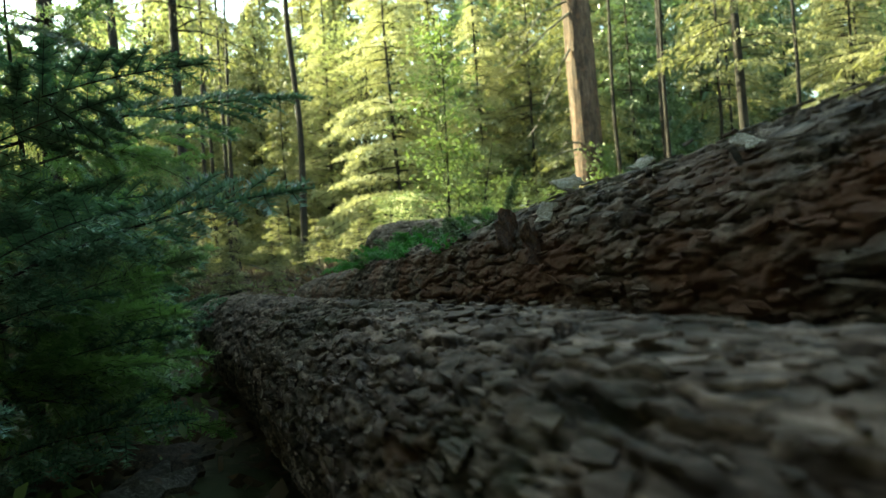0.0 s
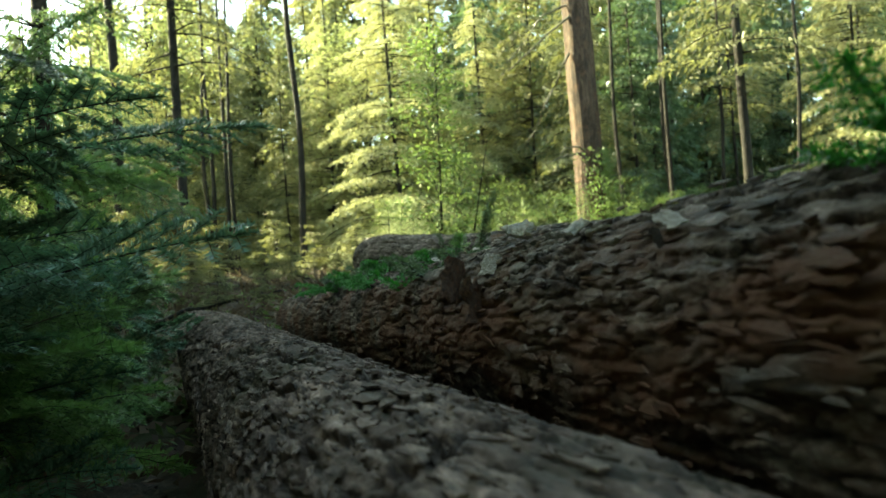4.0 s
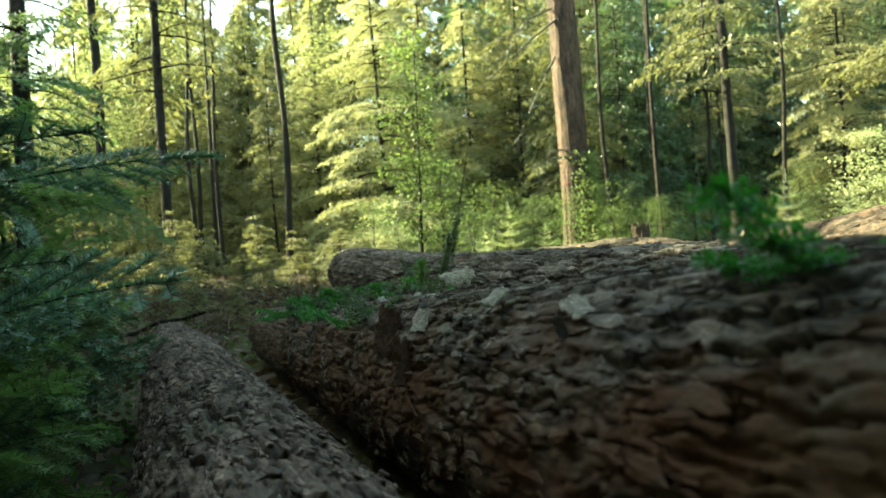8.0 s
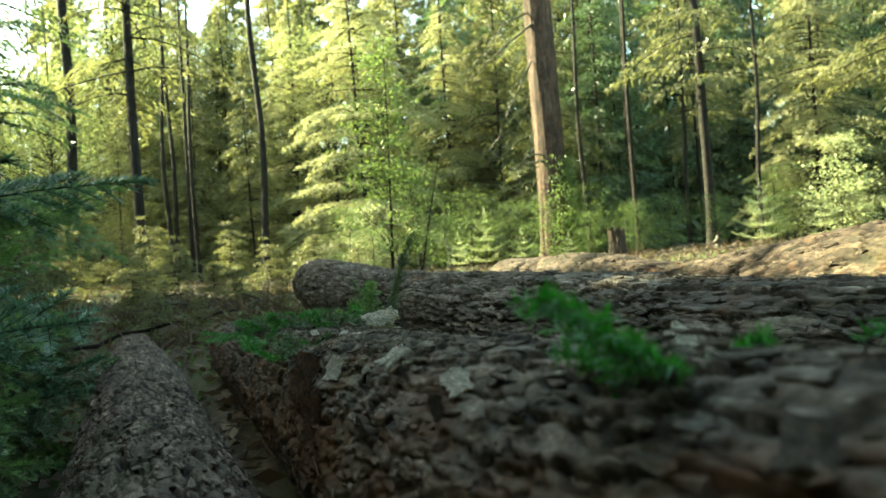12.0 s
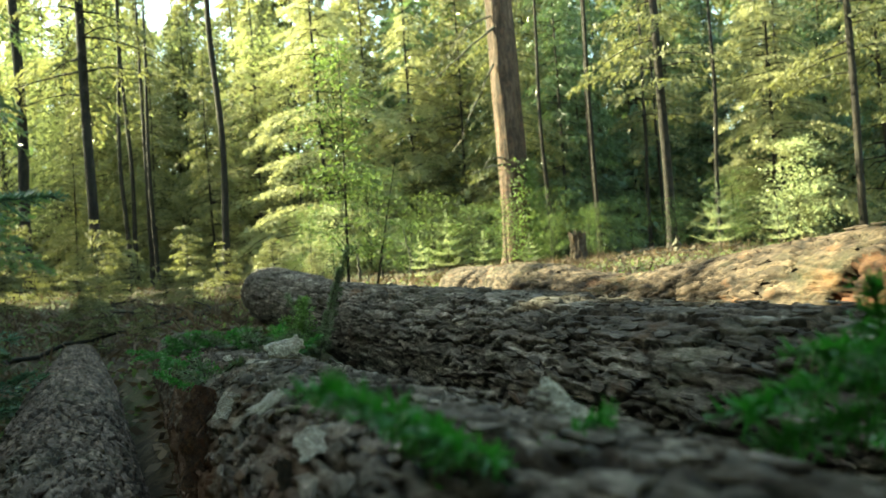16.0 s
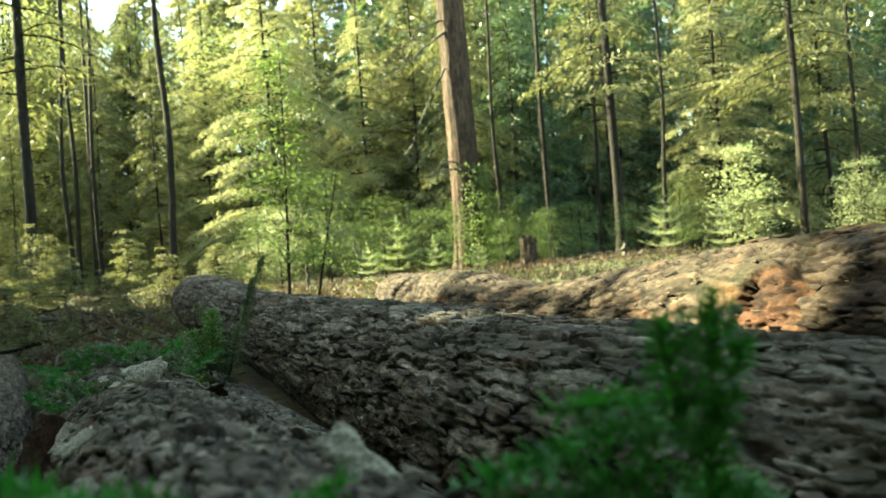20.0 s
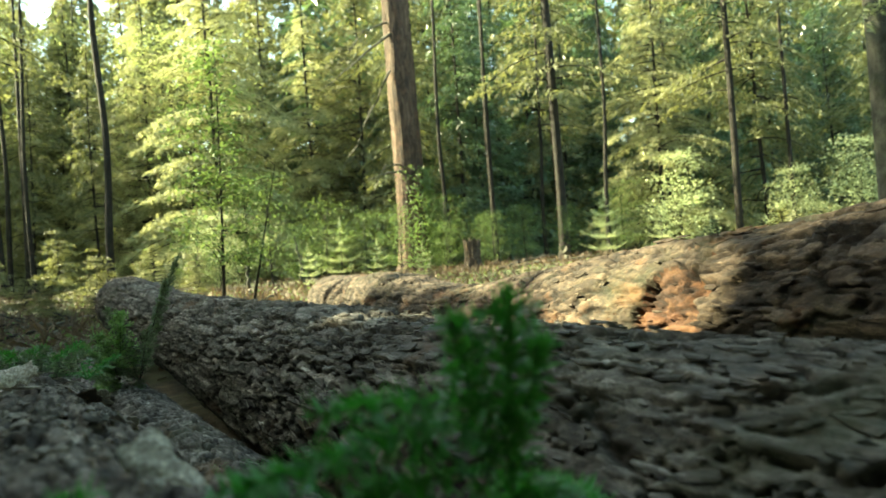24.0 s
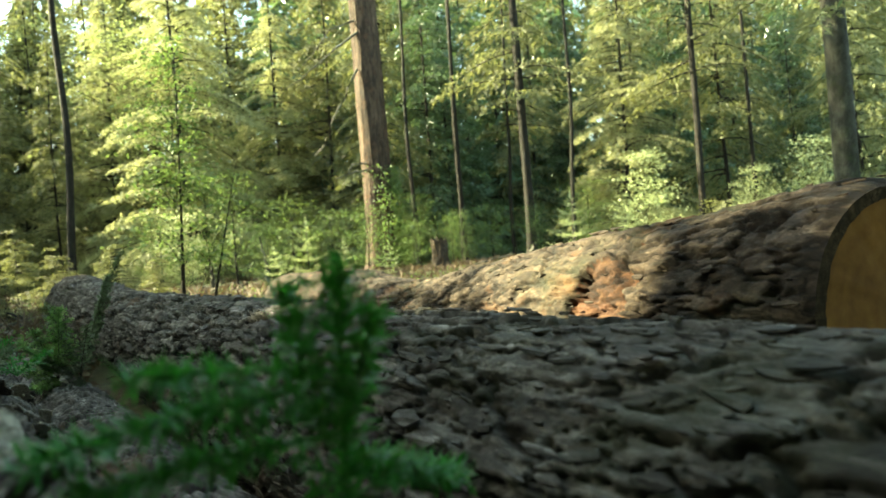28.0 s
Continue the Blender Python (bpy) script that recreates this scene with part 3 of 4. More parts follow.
def plant(name, x, y, trunk, crown, label, category="tree", turn=0.0, size=1.0, group="", kind=""):
    thing = new(name)
    thing.matrix_world = Matrix.Translation((x, y, float(ground_height(x, y)) - 0.03)) @ pose(0, 0, 0, 0, 0, turn) @ Matrix.Scale(size, 4)
    child("trunk", trunk, thing)
    if crown is not None:
        child("crown", crown, thing)
    return tagged(thing, label, category, group, kind)


def leaf_crown(name, height, base, spread, seed, mat, leaf=0.07, clusters=120, per=26, flat=0.25, stems=10):
    """A broad-leaved crown: limbs from the stem, each ending in flat tiers of leaves."""
    rng = np.random.default_rng(seed)
    pile = Pile()
    for _ in range(clusters):
        z = base + (height - base) * rng.random() ** 0.9
        k = (z - base) / (height - base)
        az, reach = rng.uniform(0, 2 * np.pi), spread * (0.25 + 0.75 * rng.random()) * (1 - 0.6 * abs(k - 0.35))
        tip = np.array((np.cos(az) * reach, np.sin(az) * reach, z))
        root = np.array((0, 0, max(base * 0.8, z - reach * rng.uniform(0.3, 0.8))))
        q = np.linspace(0, 1, 4)[:, None]
        v, f = tube(root + (tip - root) * q + (0, 0, 0.12) * np.sin(np.pi * q), np.linspace(0.0012 * height + 0.0012, 0.0004 * height + 0.0008, 4), 4)
        pile.add(v, f, 1)
        size = spread * rng.uniform(0.16, 0.30)
        c = tip + rng.normal(0, 1, (per, 3)) * (size, size, size * flat)
        d = unit(rng.normal(0, 1, (per, 3)) * (1, 1, 0.35) - (0, 0, 0.15))
        x = unit(np.cross(d, (0, 0, 1.0) + rng.normal(0, 0.4, (per, 3))))
        ln = leaf * rng.uniform(0.6, 1.2, (per, 1))
        pile.quads(c, d * ln, x * ln * 0.6)
    return pile.mesh(name, [mat, BARK_DARK])


CROWN_SUN_TINT = [conifer_crown("crown", 12.0, 0.7, 3.9, 0.36, 101 + k, NEEDLE_SUN_TINT, 0.085, 0.36, 26) for k in range(2)]
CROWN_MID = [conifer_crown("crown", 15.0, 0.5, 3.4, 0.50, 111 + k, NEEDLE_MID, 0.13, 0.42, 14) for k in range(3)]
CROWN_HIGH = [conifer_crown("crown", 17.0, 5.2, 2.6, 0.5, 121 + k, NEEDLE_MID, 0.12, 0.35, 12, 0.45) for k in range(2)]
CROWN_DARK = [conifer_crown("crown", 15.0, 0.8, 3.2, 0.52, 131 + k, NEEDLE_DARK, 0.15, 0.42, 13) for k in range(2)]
CROWN_SHADE = conifer_crown("crown", 5.3, 0.6, 1.9, 0.30, 141, NEEDLE_DARK, 0.34, 0.2, 7, 0.0, 0.22)
CROWN_SLIM = conifer_crown("crown", 5.3, 0.6, 0.95, 0.24, 146, NEEDLE_DARK, 0.26, 0.15, 6, 0.0, 0.15)
CROWN_ROOF = conifer_crown("crown", 15.0, 3.6, 3.4, 0.7, 142, NEEDLE_DARK, 0.5, 0.3, 6)
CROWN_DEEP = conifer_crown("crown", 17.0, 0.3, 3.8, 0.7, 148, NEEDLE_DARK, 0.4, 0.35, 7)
CROWN_FAR = conifer_crown("crown", 15.0, 0.2, 3.6, 0.8, 143, NEEDLE_MID, 0.5, 0.35, 6)
CROWN_NEAR = conifer_crown("crown", 17.0, 3.4, 1.9, 0.42, 145, NEEDLE_DARK, 0.10, 0.35, 11, 0.25)
# unseen dense treetop, added to keep the sun off the grey trunk
CROWN_SUN_BLOCK = conifer_crown("crown", 23.0, 11.0, 4.8, 0.5, 144, NEEDLE_DARK, 0.5, 0.2, 8, 0.0, 0.4)
CROWN_BEECH = [leaf_crown("crown", 11.0, 3.2, 3.6, 151 + k, LEAF_YELLOW, 0.075, 260, 34) for k in range(2)]
TRUNK_SUN_BLOCK = trunk_mesh("trunk", 5.3, 0.06, 0.012, 7, BARK_DARK, 9)
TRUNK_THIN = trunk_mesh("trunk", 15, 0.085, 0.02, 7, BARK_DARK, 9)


def dead_branch(parent, points, r0):
    q = np.linspace(0, 1, 9)
    pts = np.stack([np.interp(q, np.linspace(0, 1, len(points)), [p[k] for p in points]) for k in range(3)], 1)
    pts = pts + np.random.default_rng(len(parent.children)).normal(0, 0.04, pts.shape) * q[:, None]
    v, f = tube(pts, np.linspace(r0, r0 * 0.25, 9), 6)
    child("dead_branch", mesh_from("dead_branch", v, f, [BARK_SMOOTH]), parent, "dry grey dead branch")


# the tall fir that stands over the clearing
fir = plant("mature_fir", 5.06, 22.33, trunk_mesh("trunk", 22, 0.45, 0.33, 3, BARK_PINE, 64, 0.03, -0.006), conifer_crown("crown", 24, 11.5, 3.5, 0.6, 160, NEEDLE_MID, 0.2, 0.35, 8),
            "tall mature fir with thick reddish furrowed bark and ivy")
for pts, r0 in ((((-0.3, -0.3, 7.2), (-1.0, -0.3, 6.7), (-2.45, -0.2, 5.5)), 0.05), (((-0.4, -0.3, 6.1), (-1.0, -0.3, 5.0), (-1.8, -0.2, 3.5)), 0.045),
                (((-0.3, -0.3, 3.1), (-0.8, -0.3, 3.05), (-1.35, -0.3, 2.85)), 0.04), (((-0.3, -0.3, 3.3), (-0.7, -0.3, 3.3), (-1.15, -0.3, 2.6)), 0.03),
                (((-0.3, -0.2, 7.6), (-1.1, -0.3, 7.3), (-2.2, -0.2, 5.9)), 0.035)):
    dead_branch(fir, pts, r0)
ivy = Pile()
irng = np.random.default_rng(8)
n = 3200
za, aa = 3.2 * irng.random(n) ** 1.3, irng.normal(-0.5, 0.75, n)
rr = 0.5 + 0.25 * irng.random(n) ** 2 * (1 + 0.6 * (za < 2.2))
ivy.quads(np.stack([np.cos(aa) * rr, np.sin(aa) * rr - 0.05, za], 1), unit(irng.normal(0, 1, (n, 3))) * 0.045, unit(irng.normal(0, 1, (n, 3))) * 0.03)
tagged(child("ivy", ivy.mesh("ivy", [LEAF_GREEN]), fir, "green ivy leaves on the lower trunk"), kind="stuff")

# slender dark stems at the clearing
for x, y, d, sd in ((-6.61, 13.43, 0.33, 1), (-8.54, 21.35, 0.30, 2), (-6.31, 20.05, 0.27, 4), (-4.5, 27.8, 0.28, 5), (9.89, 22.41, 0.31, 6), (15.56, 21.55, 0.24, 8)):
    plant("slender_fir", x, y, trunk_mesh("trunk", 21.0 if sd == 2 else 17.0, d / 2, d / 4, sd, BARK_DARK, 12, 0.02), None if sd == 5 else CROWN_NEAR if sd == 1 else CROWN_SUN_BLOCK if sd == 2 else CROWN_HIGH[sd % 2], "slender dark fir, bare below and green above", turn=sd * 77, group="slender firs at the clearing")
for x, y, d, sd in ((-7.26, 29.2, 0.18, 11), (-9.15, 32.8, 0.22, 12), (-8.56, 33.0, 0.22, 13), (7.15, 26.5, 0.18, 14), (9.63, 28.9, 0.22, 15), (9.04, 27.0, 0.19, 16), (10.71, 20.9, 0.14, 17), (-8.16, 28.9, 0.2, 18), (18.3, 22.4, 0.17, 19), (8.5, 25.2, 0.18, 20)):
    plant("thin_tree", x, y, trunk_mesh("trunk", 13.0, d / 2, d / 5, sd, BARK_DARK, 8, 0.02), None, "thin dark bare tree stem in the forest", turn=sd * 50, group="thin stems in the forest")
plant("beech_tree", 13.47, 13.3, trunk_mesh("trunk", 16, 0.25, 0.2, 31, BARK_BEECH_SHADED, 28, 0.012), CROWN_HIGH[1], "broad tree with smooth grey bark", turn=40)

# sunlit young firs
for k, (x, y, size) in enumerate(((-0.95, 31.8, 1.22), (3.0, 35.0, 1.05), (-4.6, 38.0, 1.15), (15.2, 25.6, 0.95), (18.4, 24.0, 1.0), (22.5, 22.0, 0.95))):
    plant("young_fir", x, y, TRUNK_THIN, CROWN_SUN_TINT[k % 2] if k < 4 else CROWN_MID[k % 3], "young fir with sunlit yellow-green drooping boughs", turn=k * 67, size=size, group="sunlit young firs")
for k, (x, y, size) in enumerate(((-14.0, 40.0, 1.35), (-17.5, 46.0, 1.3), (-17.4, 38.0, 1.0), (-20.0, 38.0, 1.0), (-13.5, 31.0, 0.8), (-11.6, 27.0, 0.68), (-14.6, 29.0, 0.62), (-9.3, 47.0, 1.4), (-17.5, 30.0, 0.8), (-15.8, 49.0, 1.3), (-2.5, 36.0, 1.1), (-19, 26, 1.1), (-11.0, 50.0, 1.4))):
    plant("young_beech", x, y, TRUNK_THIN, CROWN_BEECH[k % 2], "young beech with layered yellow-green sunlit leaves", turn=k * 57, size=size, group="sunlit young beeches")
for k in range(26):
    x, y = -26 + 60 * ((k * 0.618) % 1), 31 + 14 * ((k * 0.381 + 0.2) % 1)
    if x < -12 or (-0.25 < x / y < 0.16 and y < 37) or abs((x - 4.2) * 0.431 + (y - 23.2) * 0.903) < 3.6:
        continue
    plant("forest_fir", x, y, TRUNK_THIN, (CROWN_MID + CROWN_DARK)[k % 5], "fir with drooping green boughs in the forest edge", turn=k * 83, size=0.9 + 0.4 * ((k * 0.27) % 1), group="firs of the forest edge")

# some needles darker here, standing for the shade behind the clearing
for k, (x, y) in enumerate(((6.4, 29.5), (9.0, 31.0), (11.4, 28.0), (7.8, 34.0), (10.8, 34.0), (13.4, 31.5), (5.2, 34.5))):
    plant("forest_fir", x, y, TRUNK_THIN, CROWN_HIGH[k % 2] if k in (2, 5) else (CROWN_MID[0], CROWN_DARK[1], CROWN_MID[2])[k % 3], "fir with drooping boughs in the forest edge, darkened in colour for shade", turn=k * 83, size=0.95 + 0.2 * ((k * 0.27) % 1), group="firs of the forest edge")

for k, (x, y, size) in enumerate(((-16.2, 46.0, 1.2), (-12.0, 45.0, 1.2), (-9.2, 43.0, 1.1), (-9.0, 35.5, 0.85), (-6.0, 33.4, 0.7), (-12.6, 38.0, 0.9), (-9.8, 28.2, 0.45))):
    plant("forest_fir", x, y, TRUNK_THIN, CROWN_MID[k % 3], "fir with drooping green boughs in the forest edge", turn=k * 83, size=size, group="firs of the forest edge")

# dense firs deeper in the forest, the shade there put into their needles
for k in range(16):
    x, y = 3.5 + 2.3 * k, 38 + 9 * ((k * 0.618) % 1)
    plant("forest_fir", x, y, TRUNK_THIN, CROWN_DEEP, "dense fir in the depth of the forest, its shade put into the colour", turn=k * 83, size=0.95 + 0.25 * ((k * 0.27) % 1), group="firs of the forest edge")

# a far wall of forest
for k in range(54):
    x, y = -58 + 124 * ((k + 0.5) / 54), 50 + 14 * ((k * 0.618) % 1)
    plant("far_fir", x, y, TRUNK_THIN, CROWN_FAR, "distant fir in the depth of the forest", turn=k * 47, size=1.1 if -0.58 < x / y < -0.42 else 1.3 + 0.5 * ((k * 0.37) % 1), group="distant firs")

# unseen trees added beside and behind the camera to shade the logs
for k in range(20):
    x, y = -6.6 - 1.1 * (k % 2) - 0.4 * ((k * 0.618) % 1), -3.0 + 0.62 * k
    plant("sun_block_fir", x, y, TRUNK_SUN_BLOCK, CROWN_SHADE if k < 11 else CROWN_SLIM, "unseen dense fir added to shade the log pile", turn=k * 71, size=(1.47 if k < 13 else 1.24 if k < 14 else 1.08 if k < 18 else 1.0) + 0.03 * ((k * 0.37) % 1) + 0.03 * (k % 2), group="firs shading the logs")
for k, (x, y) in enumerate(((-6.15, 5.95), (-6.15, 6.5), (-6.15, 7.1), (-6.15, 7.7), (-6.5, 6.8), (-6.5, 7.4))):
    plant("sun_block_fir", x, y, TRUNK_SUN_BLOCK, CROWN_SLIM, "unseen dense fir added to shade the log pile", turn=k * 59, size=1.03, group="firs shading the logs")
plant("sun_block_fir", -5.4, 2.6, TRUNK_SUN_BLOCK, CROWN_SHADE, "unseen dense fir added to shade the log pile", turn=15, size=1.22, group="firs shading the logs")
for k, (x, y) in enumerate(((-8.6, 9.8), (-9.6, 11.0), (-10.4, 12.2), (-11.3, 13.4), (-12.2, 14.8), (-9.8, 9.2), (-10.0, 13.4), (-11.1, 15.2), (-12.4, 17.0))):
    plant("sun_block_fir", x, y, TRUNK_SUN_BLOCK, CROWN_SHADE, "unseen dense fir added to shade the log pile", turn=k * 71, size=1.17 + 0.03 * (k % 3), group="firs shading the logs")
# more unseen trees, added to hold back sky light around the camera
for k, (x, y) in enumerate(((-4.2, -1.6), (-3.0, -5.0), (0.8, -4.2), (4.4, -3.6), (6.4, -0.4), (8.0, 2.2), (-6.0, -6.0), (7.5, -5.0), (3, -8), (-1.5, -8.5), (10.5, -1.0), (-5.2, 1.6), (2.0, -5.5), (5.8, -2.6), (-0.6, -6.0), (-1.8, -3.4), (7.2, 0.2), (5.2, -6.2), (9.4, -3.2), (-4.6, -7.6), (0.6, -10.5), (11.5, 1.6))):
    plant("sky_block_fir", x, y, TRUNK_THIN, CROWN_ROOF, "unseen tall fir added around the camera to dim the sky light", turn=k * 31, group="firs behind the logs")
for k in range(12):
    a = radians(165 + 210 * k / 11)
    plant("sky_block_fir", 19 * math.cos(a), 19 * math.sin(a) - 2, TRUNK_THIN, CROWN_ROOF, "unseen tall fir added around the camera to dim the sky light", turn=k * 31, size=1.2, group="firs behind the logs")


# ---- conifer shoots near the camera ----
def shoot(pile, p0, p1, length, rng, needle=0.017, gap=0.0055, width=0.0013, sag=0.06, round_about=False, r=0.0016):
    """One leafy twig from p0 to p1 with needles in two rows, or all round."""
    p0, p1 = np.asarray(p0, float), np.asarray(p1, float)
    axis = unit(p1 - p0)
    n = max(4, int(np.linalg.norm(p1 - p0) / gap))
    q = np.linspace(0.03, 1, n)
    def line(w):
        return p0 + (p1 - p0) * w[:, None] - np.array((0, 0, sag * length)) * (w**2)[:, None]
    v, f = tube(line(np.linspace(0, 1, 3)), np.linspace(r, r * 0.5, 3), 3)
    pile.add(v, f, 1)
    flat = unit(np.cross(axis, (0, 0, 1.0)))
    upn = np.cross(flat, axis)
    c = np.repeat(line(q), 2, 0)
    sg = np.tile((-1.0, 1.0), n)[:, None]
    turn = rng.uniform(-0.5, 0.9, (2 * n, 1)) if not round_about else rng.uniform(-1.6, 1.6, (2 * n, 1))
    d = unit(flat * sg * np.cos(turn) + upn * np.sin(turn) + axis * rng.uniform(0.35, 0.9, (2 * n, 1)))
    ln = needle * rng.uniform(0.75, 1.15, (2 * n, 1)) * np.repeat(np.clip(1.15 - q**4, 0.5, 1), 2)[:, None] * 0.5
    x = unit(np.cross(d, upn + rng.normal(0, 0.3, d.shape)))
    pile.spikes(c + d * ln, d * ln, x * width)


def bough(p0, p1, seed, needle=0.017, gap=0.0055, width=0.0013, spread=0.34, pitch=0.038, sag=0.10, mats=None, round_about=False, roll=0.0, most=0.4, start=0.12):
    """A flat fir bough: a stem with side twigs that shorten towards the tip."""
    rng = np.random.default_rng(seed)
    pile = Pile()
    p0, p1 = np.asarray(p0, float), np.asarray(p1, float)
    total = float(np.linalg.norm(p1 - p0))
    axis = unit(p1 - p0)
    flat = unit(np.cross(axis, (0, 0, 1.0)))
    flat = flat * math.cos(roll) + np.cross(axis, flat) * math.sin(roll)
    def line(w):
        w = np.atleast_1d(w)
        return p0 + (p1 - p0) * w[:, None] + np.array((0, 0, sag * total)) * (4 * w * (1 - w) * 0.5)[:, None]
    stem = line(np.linspace(0, 1, 8))
    v, f = tube(stem, np.linspace(0.0022 + 0.0035 * total * total, 0.0012, 8), 6)
    pile.add(v, f, 1)
    for w in np.arange(max(start, 0.3), 0.9, 0.12):
        shoot(pile, line(w)[0], line(w + 0.12)[0], 0.1, rng, needle, gap, width, 0.0, round_about)
    w = start
    while w < 0.985:
        for sg in (-1, 1):
            ln = min(most, spread * total * (1.02 - w) + 0.03) * rng.uniform(0.7, 1.15)
            a = line(w)[0]
            d = unit(flat * sg * 0.85 + axis * rng.uniform(0.5, 0.9) + np.array((0, 0, rng.normal(-0.08, 0.12))))
            shoot(pile, a, a + d * ln, ln, rng, needle, gap, width, 0.12, round_about)
            if ln > 0.16:
                for u in (0.35, 0.6, 0.8):
                    for sg2 in (-1, 1):
                        e = unit(d * 0.7 + np.cross(d, (0, 0, 1.0)) * sg2 * 0.7)
                        l2 = ln * 0.33 * (1.2 - u)
                        b = a + d * ln * u - np.array((0, 0, 0.12 * ln * u * u))
                        shoot(pile, b, b + e * l2, l2, rng, needle, gap, width, 0.1, round_about)
        w += pitch / total * rng.uniform(0.8, 1.2)
    shoot(pile, line(0.85)[0], p1, 0.1, rng, needle, gap * 0.7, width, 0.0, round_about)
    return pile.mesh("bough", mats or [NEEDLE_DARK, BARK_DARK])


def fir_sapling(x, y, height, r, tips, fill, seed, label, reach=1.0, green=None):
    """A small fir: tips are boughs that reach out to known places, fill the number of others."""
    rng = np.random.default_rng(seed)
    z0 = float(ground_height(x, y)) - 0.02
    thing = new("small_fir")
    thing.matrix_world = Matrix.Translation((x, y, z0))
    q = np.linspace(0, 1, 10)
    v, f = tube(np.stack([0.03 * np.sin(q * 5), 0.03 * np.cos(q * 4), q * height], 1), r * (1.05 - q), 10)
    child("trunk", mesh_from("trunk", v, f, [BARK_DARK]), thing)
    for k, (tx, ty, tz) in enumerate(tips):
        tip = np.array((tx - x, ty - y, tz - z0))
        root = np.array((0, 0, max(0.05, tip[2] - 0.22 * np.hypot(tip[0], tip[1]))))
        child("bough", bough(root, tip, seed * 100 + k, needle=0.040, width=0.0034, gap=0.0042, pitch=0.075, spread=0.48, roll=(0.5, -0.4, 0.7, -0.6)[k % 4], most=0.27, start=0.22, mats=[green or NEEDLE_SKY_TINT, BARK_DARK]), thing)
    made = [bough((0, 0, 0), (ln, 0, ln * 0.12), seed * 100 + 50 + k, needle=0.036, gap=0.0065, width=0.0038, pitch=0.085, spread=0.44, most=0.26, mats=[(green or NEEDLE_SKY_TINT, NEEDLE_DARK, NEEDLE_LIT_TINT)[k], BARK_DARK]) for k, ln in enumerate((0.6, 0.75, 0.9))]
    for k in range(fill):
        ob = child("bough", made[k % 3], thing)
        h = 0.06 + (height - 0.3) * ((k * 0.618) % 1) ** 1.45
        ob.matrix_basis = pose(0, 0, h, rng.uniform(-65, 65), rng.uniform(-20, 42), rng.uniform(-115, 100)) @ Matrix.Scale(reach * (0.8 + 0.4 * rng.random()), 4)
    return tagged(thing, label, "fir", "small firs beside the logs")


fir_sapling(-1.55, 2.4, 2.6, 0.022, ((-0.42, 2.86, 1.70), (-0.66, 2.40, 1.72), (-0.32, 2.05, 1.25), (-0.75, 1.95, 1.22), (-0.70, 2.15, 0.63), (-0.95, 2.3, 1.0), (-0.85, 2.6, 0.85), (-0.9, 2.75, 1.35)), 11, 61, "small dark fir with flat glossy boughs beside a log")
fir_sapling(-1.85, 3.5, 2.5, 0.022, ((-1.05, 3.05, 1.05), (-1.12, 3.4, 0.88), (-0.98, 4.15, 1.85), (-1.15, 3.2, 1.4), (-1.1, 3.7, 1.15)), 17, 62, "small fir with flat glossy boughs beside a log, green brightened for sunlight", green=NEEDLE_LIT_TINT)
fir_sapling(-2.5, 5.2, 2.8, 0.025, ((-1.7, 5.0, 1.2), (-1.75, 5.4, 1.6)), 16, 63, "small fir with flat glossy boughs beside a log, green brightened for sunlight", green=NEEDLE_LIT_TINT)
fir_sapling(-1.85, 1.5, 1.7, 0.022, ((-0.95, 1.7, 0.75), (-1.0, 1.75, 1.1)), 14, 64, "small dark fir with flat glossy boughs beside a log")

fir_sapling(-1.7, 2.95, 1.5, 0.018, ((-0.88, 3.0, 1.12), (-0.98, 3.06, 1.24), (-0.92, 2.67, 1.06), (-0.80, 2.53, 0.92), (-0.84, 2.28, 0.95), (-0.76, 2.12, 0.80), (-0.98, 3.49, 1.18), (-0.80, 2.75, 0.76)), 6, 65, "small fir with flat glossy boughs beside a log, green brightened for sunlight", green=NEEDLE_LIT_TINT)
fir_sapling(-1.95, 4.4, 1.9, 0.02, ((-1.25, 4.3, 0.8), (-1.3, 4.0, 1.0), (-1.35, 4.6, 1.15), (-1.2, 4.9, 0.9)), 14, 66, "small dark fir with flat glossy boughs beside a log")


def sprig(root, tips, seed, label, needle=0.02, mats=None, width=0.002, spread=0.24):
    """A green shoot with several tips that grows from a log."""
    thing = new("fir_sprig")
    thing.matrix_world = Matrix.Translation(root)
    for k, tip in enumerate(tips):
        start = np.zeros(3) if len(tip) == 3 else np.array(tip[3:]) - root
        child("shoot", bough(start, np.array(tip[:3]) - root, seed + k, needle, 0.0035, width, spread, 0.022, 0.05, mats or [NEEDLE_FRESH, NEEDLE_FRESH], True), thing)
    return tagged(thing, label, "sprig", "green sprigs on the logs")


sprig(np.array((1.07, 0.90, 0.97)), ((1.075, 0.856, 1.34), (1.035, 0.87, 1.325, 1.06, 0.88, 1.21), (0.883, 0.817, 1.234, 1.065, 0.88, 1.25), (0.943, 0.811, 1.277, 1.065, 0.88, 1.26), (0.90, 0.80, 1.21, 1.065, 0.885, 1.21), (1.21, 1.06, 1.12, 1.07, 0.89, 1.18), (1.17, 0.97, 1.14, 1.07, 0.89, 1.2), (1.10, 0.86, 1.30, 1.072, 0.88, 1.2)), 700, "bright green fir shoot rising between two logs", 0.023, None, 0.0022, 0.055)
sprig(np.array((0.70, 0.87, 1.19)), ((0.555, 0.755, 1.29), (0.62, 0.80, 1.24), (0.60, 0.93, 1.225), (0.78, 0.84, 1.235)), 720, "small green fir shoot lying on rotten bark")
